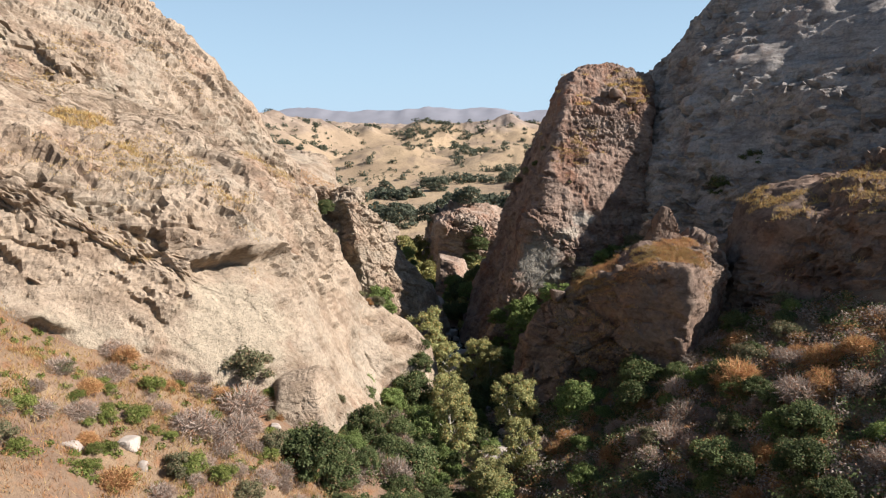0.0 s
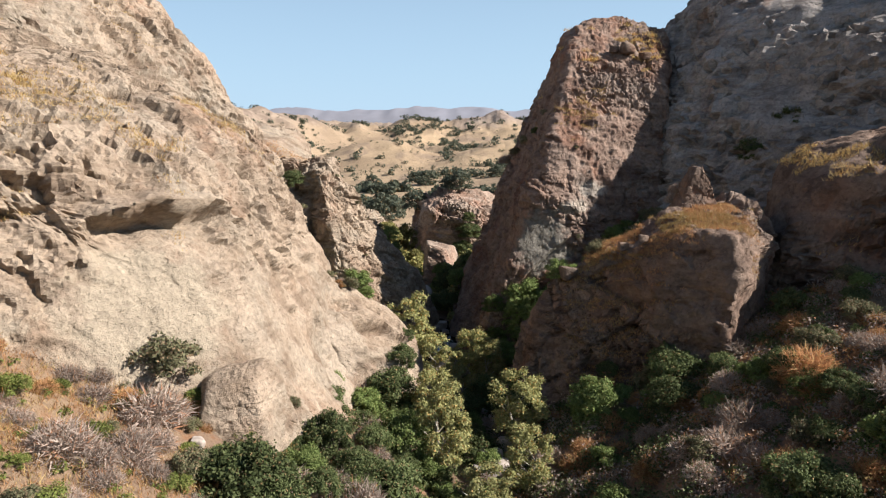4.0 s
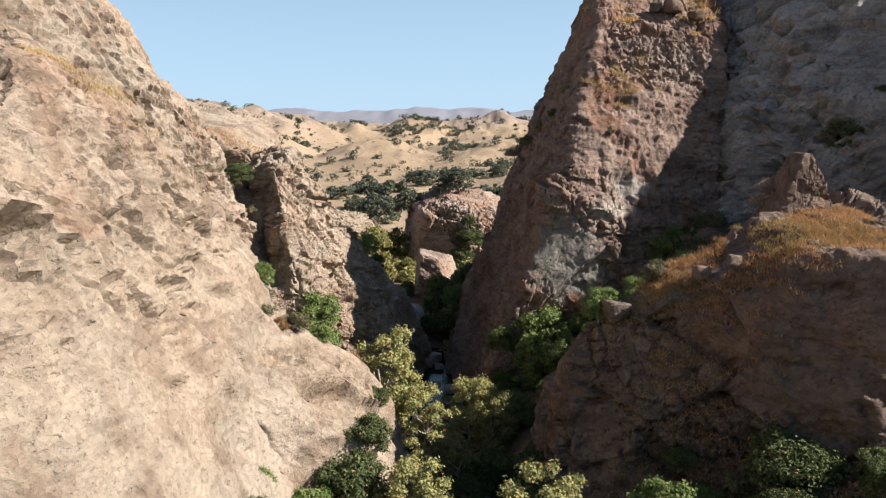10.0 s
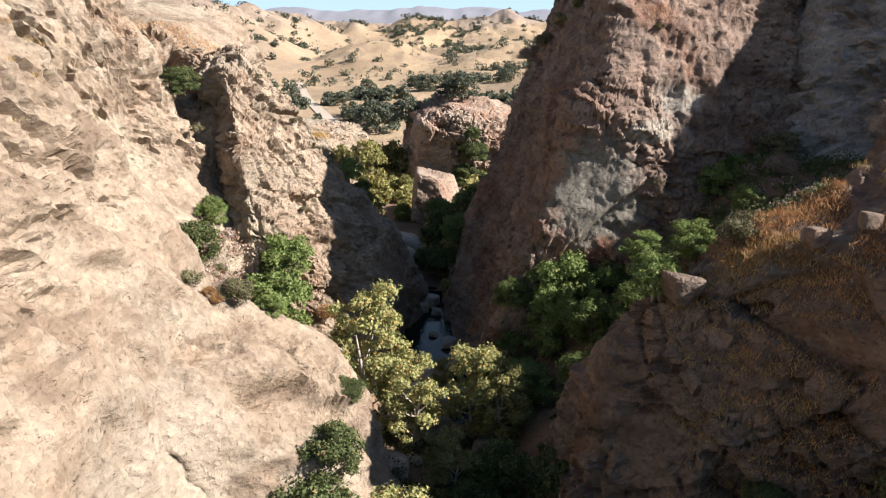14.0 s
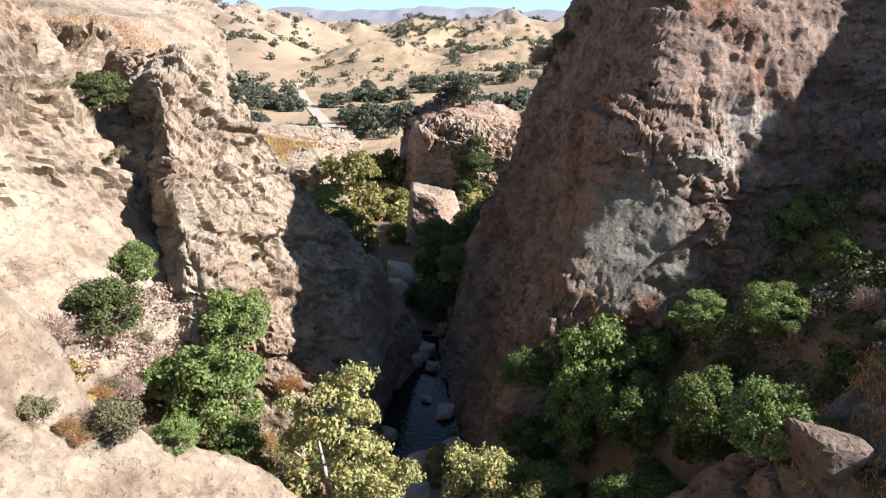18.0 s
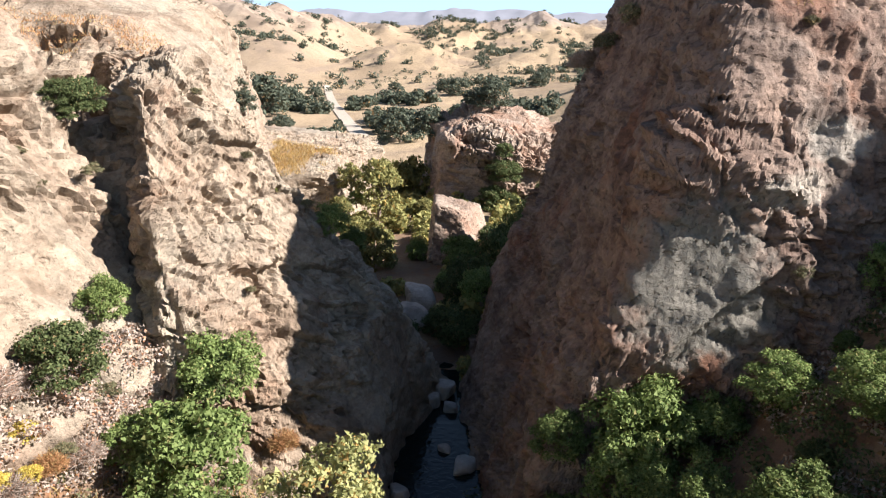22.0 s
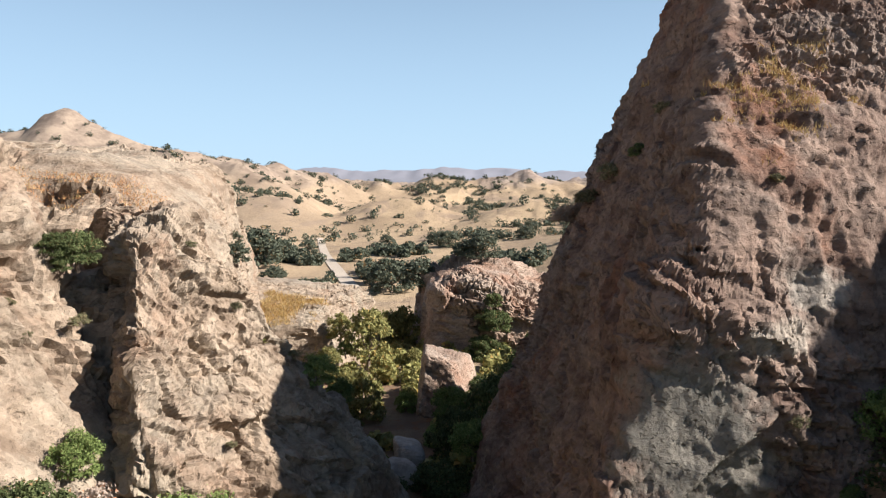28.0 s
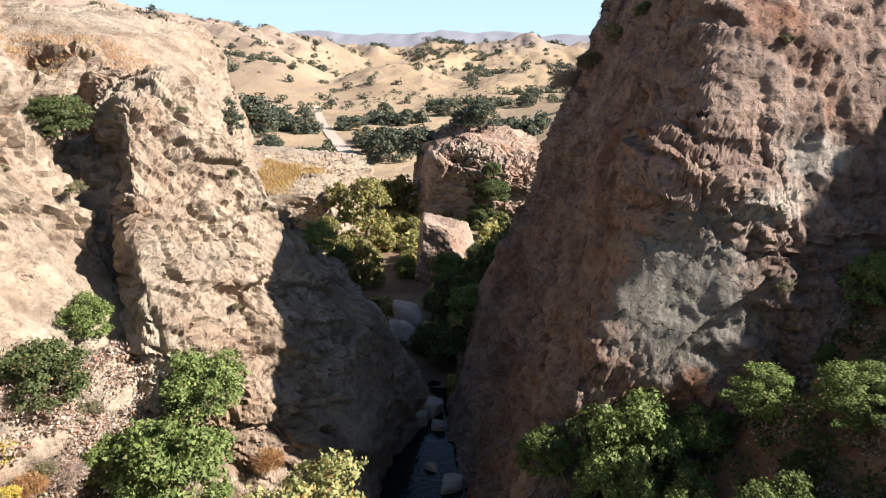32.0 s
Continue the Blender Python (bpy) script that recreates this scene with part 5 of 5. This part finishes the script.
for k, (x_, y_, z_, size_) in enumerate(((-4.2, 103.6, 0.5, 0.9), (-3.2, 105.2, 0.6, 1.0), (-4.6, 105.6, 0.4, 0.8), (-2.4, 103.2, 0.2, 0.6), (-7, 117, 1.4, 1.7), (-6.6, 119.5, 2.0, 1.8), (-8.6, 116, 1.2, 1.2), (0.9, 100.5, 0.2, 1.0), (1.2, 97.0, 0.4, 1.2), (-7.6, 79.0, 2.2, 1.2), (-7.0, 81.5, 1.8, 1.0), (-3.0, 86.0, 0.9, 1.6), (-2.2, 89.5, 0.6, 1.5), (-4.6, 84.5, 0.3, 1.1), (-0.6, 92.0, 0.3, 0.9), (-4.8, 93.5, 0.2, 0.7), (-1.2, 96.5, 0.2, 0.8), (-5.2, 88.0, 0.4, 0.8), (-0.2, 87.5, 0.6, 0.9), (-2.6, 98.4, 0.1, 0.5))):
    boulder("boulder", x_, y_, z_, size_, PALEROCK, "bleached boulder beside the pool", 400 + k)
for k, (x_, y_, size_, bed_) in enumerate(((21.2, 101.5, 1.1, "tower"), (19.6, 101.8, 0.7, "tower"), (23.4, 101.2, 0.8, "tower"), (9.2, 69.6, 0.9, "buttress"), (13.6, 68.4, 0.6, "buttress"), (15.2, 68.0, 0.5, "buttress"))):
    boulder("boulder", x_, y_, on_rock(x_, y_, "cliff_east_" + bed_) + 0.3 * size_, size_, BROWN, "weathered boulder perched on rock", 500 + k)
rock_mass("boulder", (-13.6, 48.9, 12.8), [
    ((-13.2, 47.2, 12.8), (0.2, -0.95, 0.25)), ((-15.6, 48.4, 13), (-0.9, -0.35, 0.25)), ((-11.3, 48.8, 12.6), (0.93, -0.2, 0.3)), ((-14.2, 48.6, 14.5), (-0.25, -0.1, 0.95)), ((-12.6, 48.6, 14.9), (0.35, -0.2, 0.9)),
    ((-13.6, 51, 13), (0, 1, 0.1)), ((-13.6, 49, 10), (0, 0, -1))],
    (2, 2, 1.6), (0.1, -0.95, 0.3), TAN, 110, 12, 0.5, None, 520, "rounded pinkish boulder split by a crack below the slab", "boulder", 0.7, "", block=0.25, knob=0.1, pit=0.05)

# ---- the valley beyond: track, far oaks ----
ty_ = np.arange(196, 520, 4.0)
tx_ = np.interp(ty_, (196, 220, 254, 280, 330, 400, 520), (-24, -30, -37, -46, -62, -84, -118))
half_ = np.interp(ty_, (196, 220, 300, 520), (3.0, 3.2, 2.6, 2.2))
tv_ = []
for s_ in (-1, 0, 1):
    xx_ = tx_ + s_ * half_
    tv_.append(np.stack([xx_, ty_, ground_height(xx_, ty_) + 0.35], 1))
tk_ = len(ty_)
tf_ = np.concatenate([np.stack([a, a + tk_, a + tk_ + 1, a + 1], 1) for a in (np.arange(tk_ - 1), np.arange(tk_ - 1) + tk_)])
tagged(new("dirt_track", mesh_of("dirt_track", np.concatenate(tv_), tf_, GRAVEL)), "pale gravel creek bed and track in the valley", "track", kind="structure")


def far_trees(name, feet, sizes, leaves, material, seed, label):
    """Far oaks as one mass: lumps of leaves with short trunks hidden in them."""
    r = np.random.RandomState(seed)
    n = len(feet)
    k = np.repeat(np.arange(n), leaves)
    lob = r.normal(size=(n, 5, 3)) * np.array((0.45, 0.45, 0.22)) + np.array((0, 0, 0.55))
    which = r.randint(0, 5, len(k))
    d = unit(r.normal(size=(len(k), 3)))
    size = np.array(sizes)[k][:, None]
    c = np.array(feet)[k] + (lob[k, which] + d * (0.42 + 0.12 * r.rand(len(k), 1))) * size
    face = unit(d + 0.6 * r.normal(size=(len(k), 3)))
    u = unit(np.cross(face, r.normal(size=(len(k), 3))))
    w = np.cross(face, u)
    s = size * 0.15 * (0.6 + 0.8 * r.rand(len(k), 1))
    tri = np.stack([c + u * s * 1.4, c - u * s * 0.5 + w * s, c - u * s * 0.5 - w * s], 1).reshape(-1, 3)
    return stuff(name, mesh_of(name, tri, np.arange(3 * len(k)).reshape(-1, 3), material, False), label, "trees")


fr_ = np.random.RandomState(3)
px_, py_ = fr_.uniform(-520, 260, 9000), 470 + 760 * fr_.rand(9000) ** 1.1
keep_ = (fbm(np.stack([px_, py_, 0 * px_], 1), 70, 4, 0.6, 205) > 0.50) | (fr_.rand(9000) < 0.09)
px_, py_ = px_[keep_], py_[keep_]
far_trees("far_oak_woods", np.stack([px_, py_, ground_height(px_, py_) - 0.4], 1), 2.2 + 3.2 * fr_.rand(len(px_)) ** 1.6, 110, FAROAK, 11, "scattered dark oaks on golden hills")
px_, py_ = fr_.uniform(-420, 200, 2600), 480 + 620 * fr_.rand(2600) ** 1.1
keep_ = (fbm(np.stack([px_, py_, 0 * px_], 1), 60, 4, 0.6, 209) > 0.05) & ((px_ < -60) | (fr_.rand(2600) < 0.35))
px_, py_ = px_[keep_], py_[keep_]
far_trees("far_hill_scrub", np.stack([px_, py_, ground_height(px_, py_) - 0.2], 1), 0.9 + 1.3 * fr_.rand(len(px_)), 40, FAROAK, 14, "small dark shrubs dotting the dry hills")
px_, py_ = fr_.uniform(-150, 60, 900), fr_.uniform(215, 430, 900)
keep_ = (fbm(np.stack([px_, py_, 0 * px_], 1), 45, 3, 0.5, 215) > 0.34) & (np.abs(px_ - np.interp(py_, ty_, tx_)) > 7)
px_, py_ = px_[keep_], py_[keep_]
far_trees("valley_oak_grove", np.stack([px_, py_, ground_height(px_, py_) - 0.3], 1), 2.4 + 2.6 * fr_.rand(len(px_)), 340, FAROAK, 12, "dark oak groves on the valley floor")
px_, py_ = fr_.uniform(-32, 5, 300), fr_.uniform(108, 205, 300)
keep_ = np.abs(px_ - np.interp(py_, CREEK_Y, CREEK_X)) > 2.5
px_, py_ = px_[keep_], py_[keep_]
far_trees("creek_thicket", np.stack([px_, py_, ground_height(px_, py_) - 0.2], 1), 0.8 + 1.4 * fr_.rand(len(px_)), 420, OLIVE, 13, "olive green thicket along the lower creek")
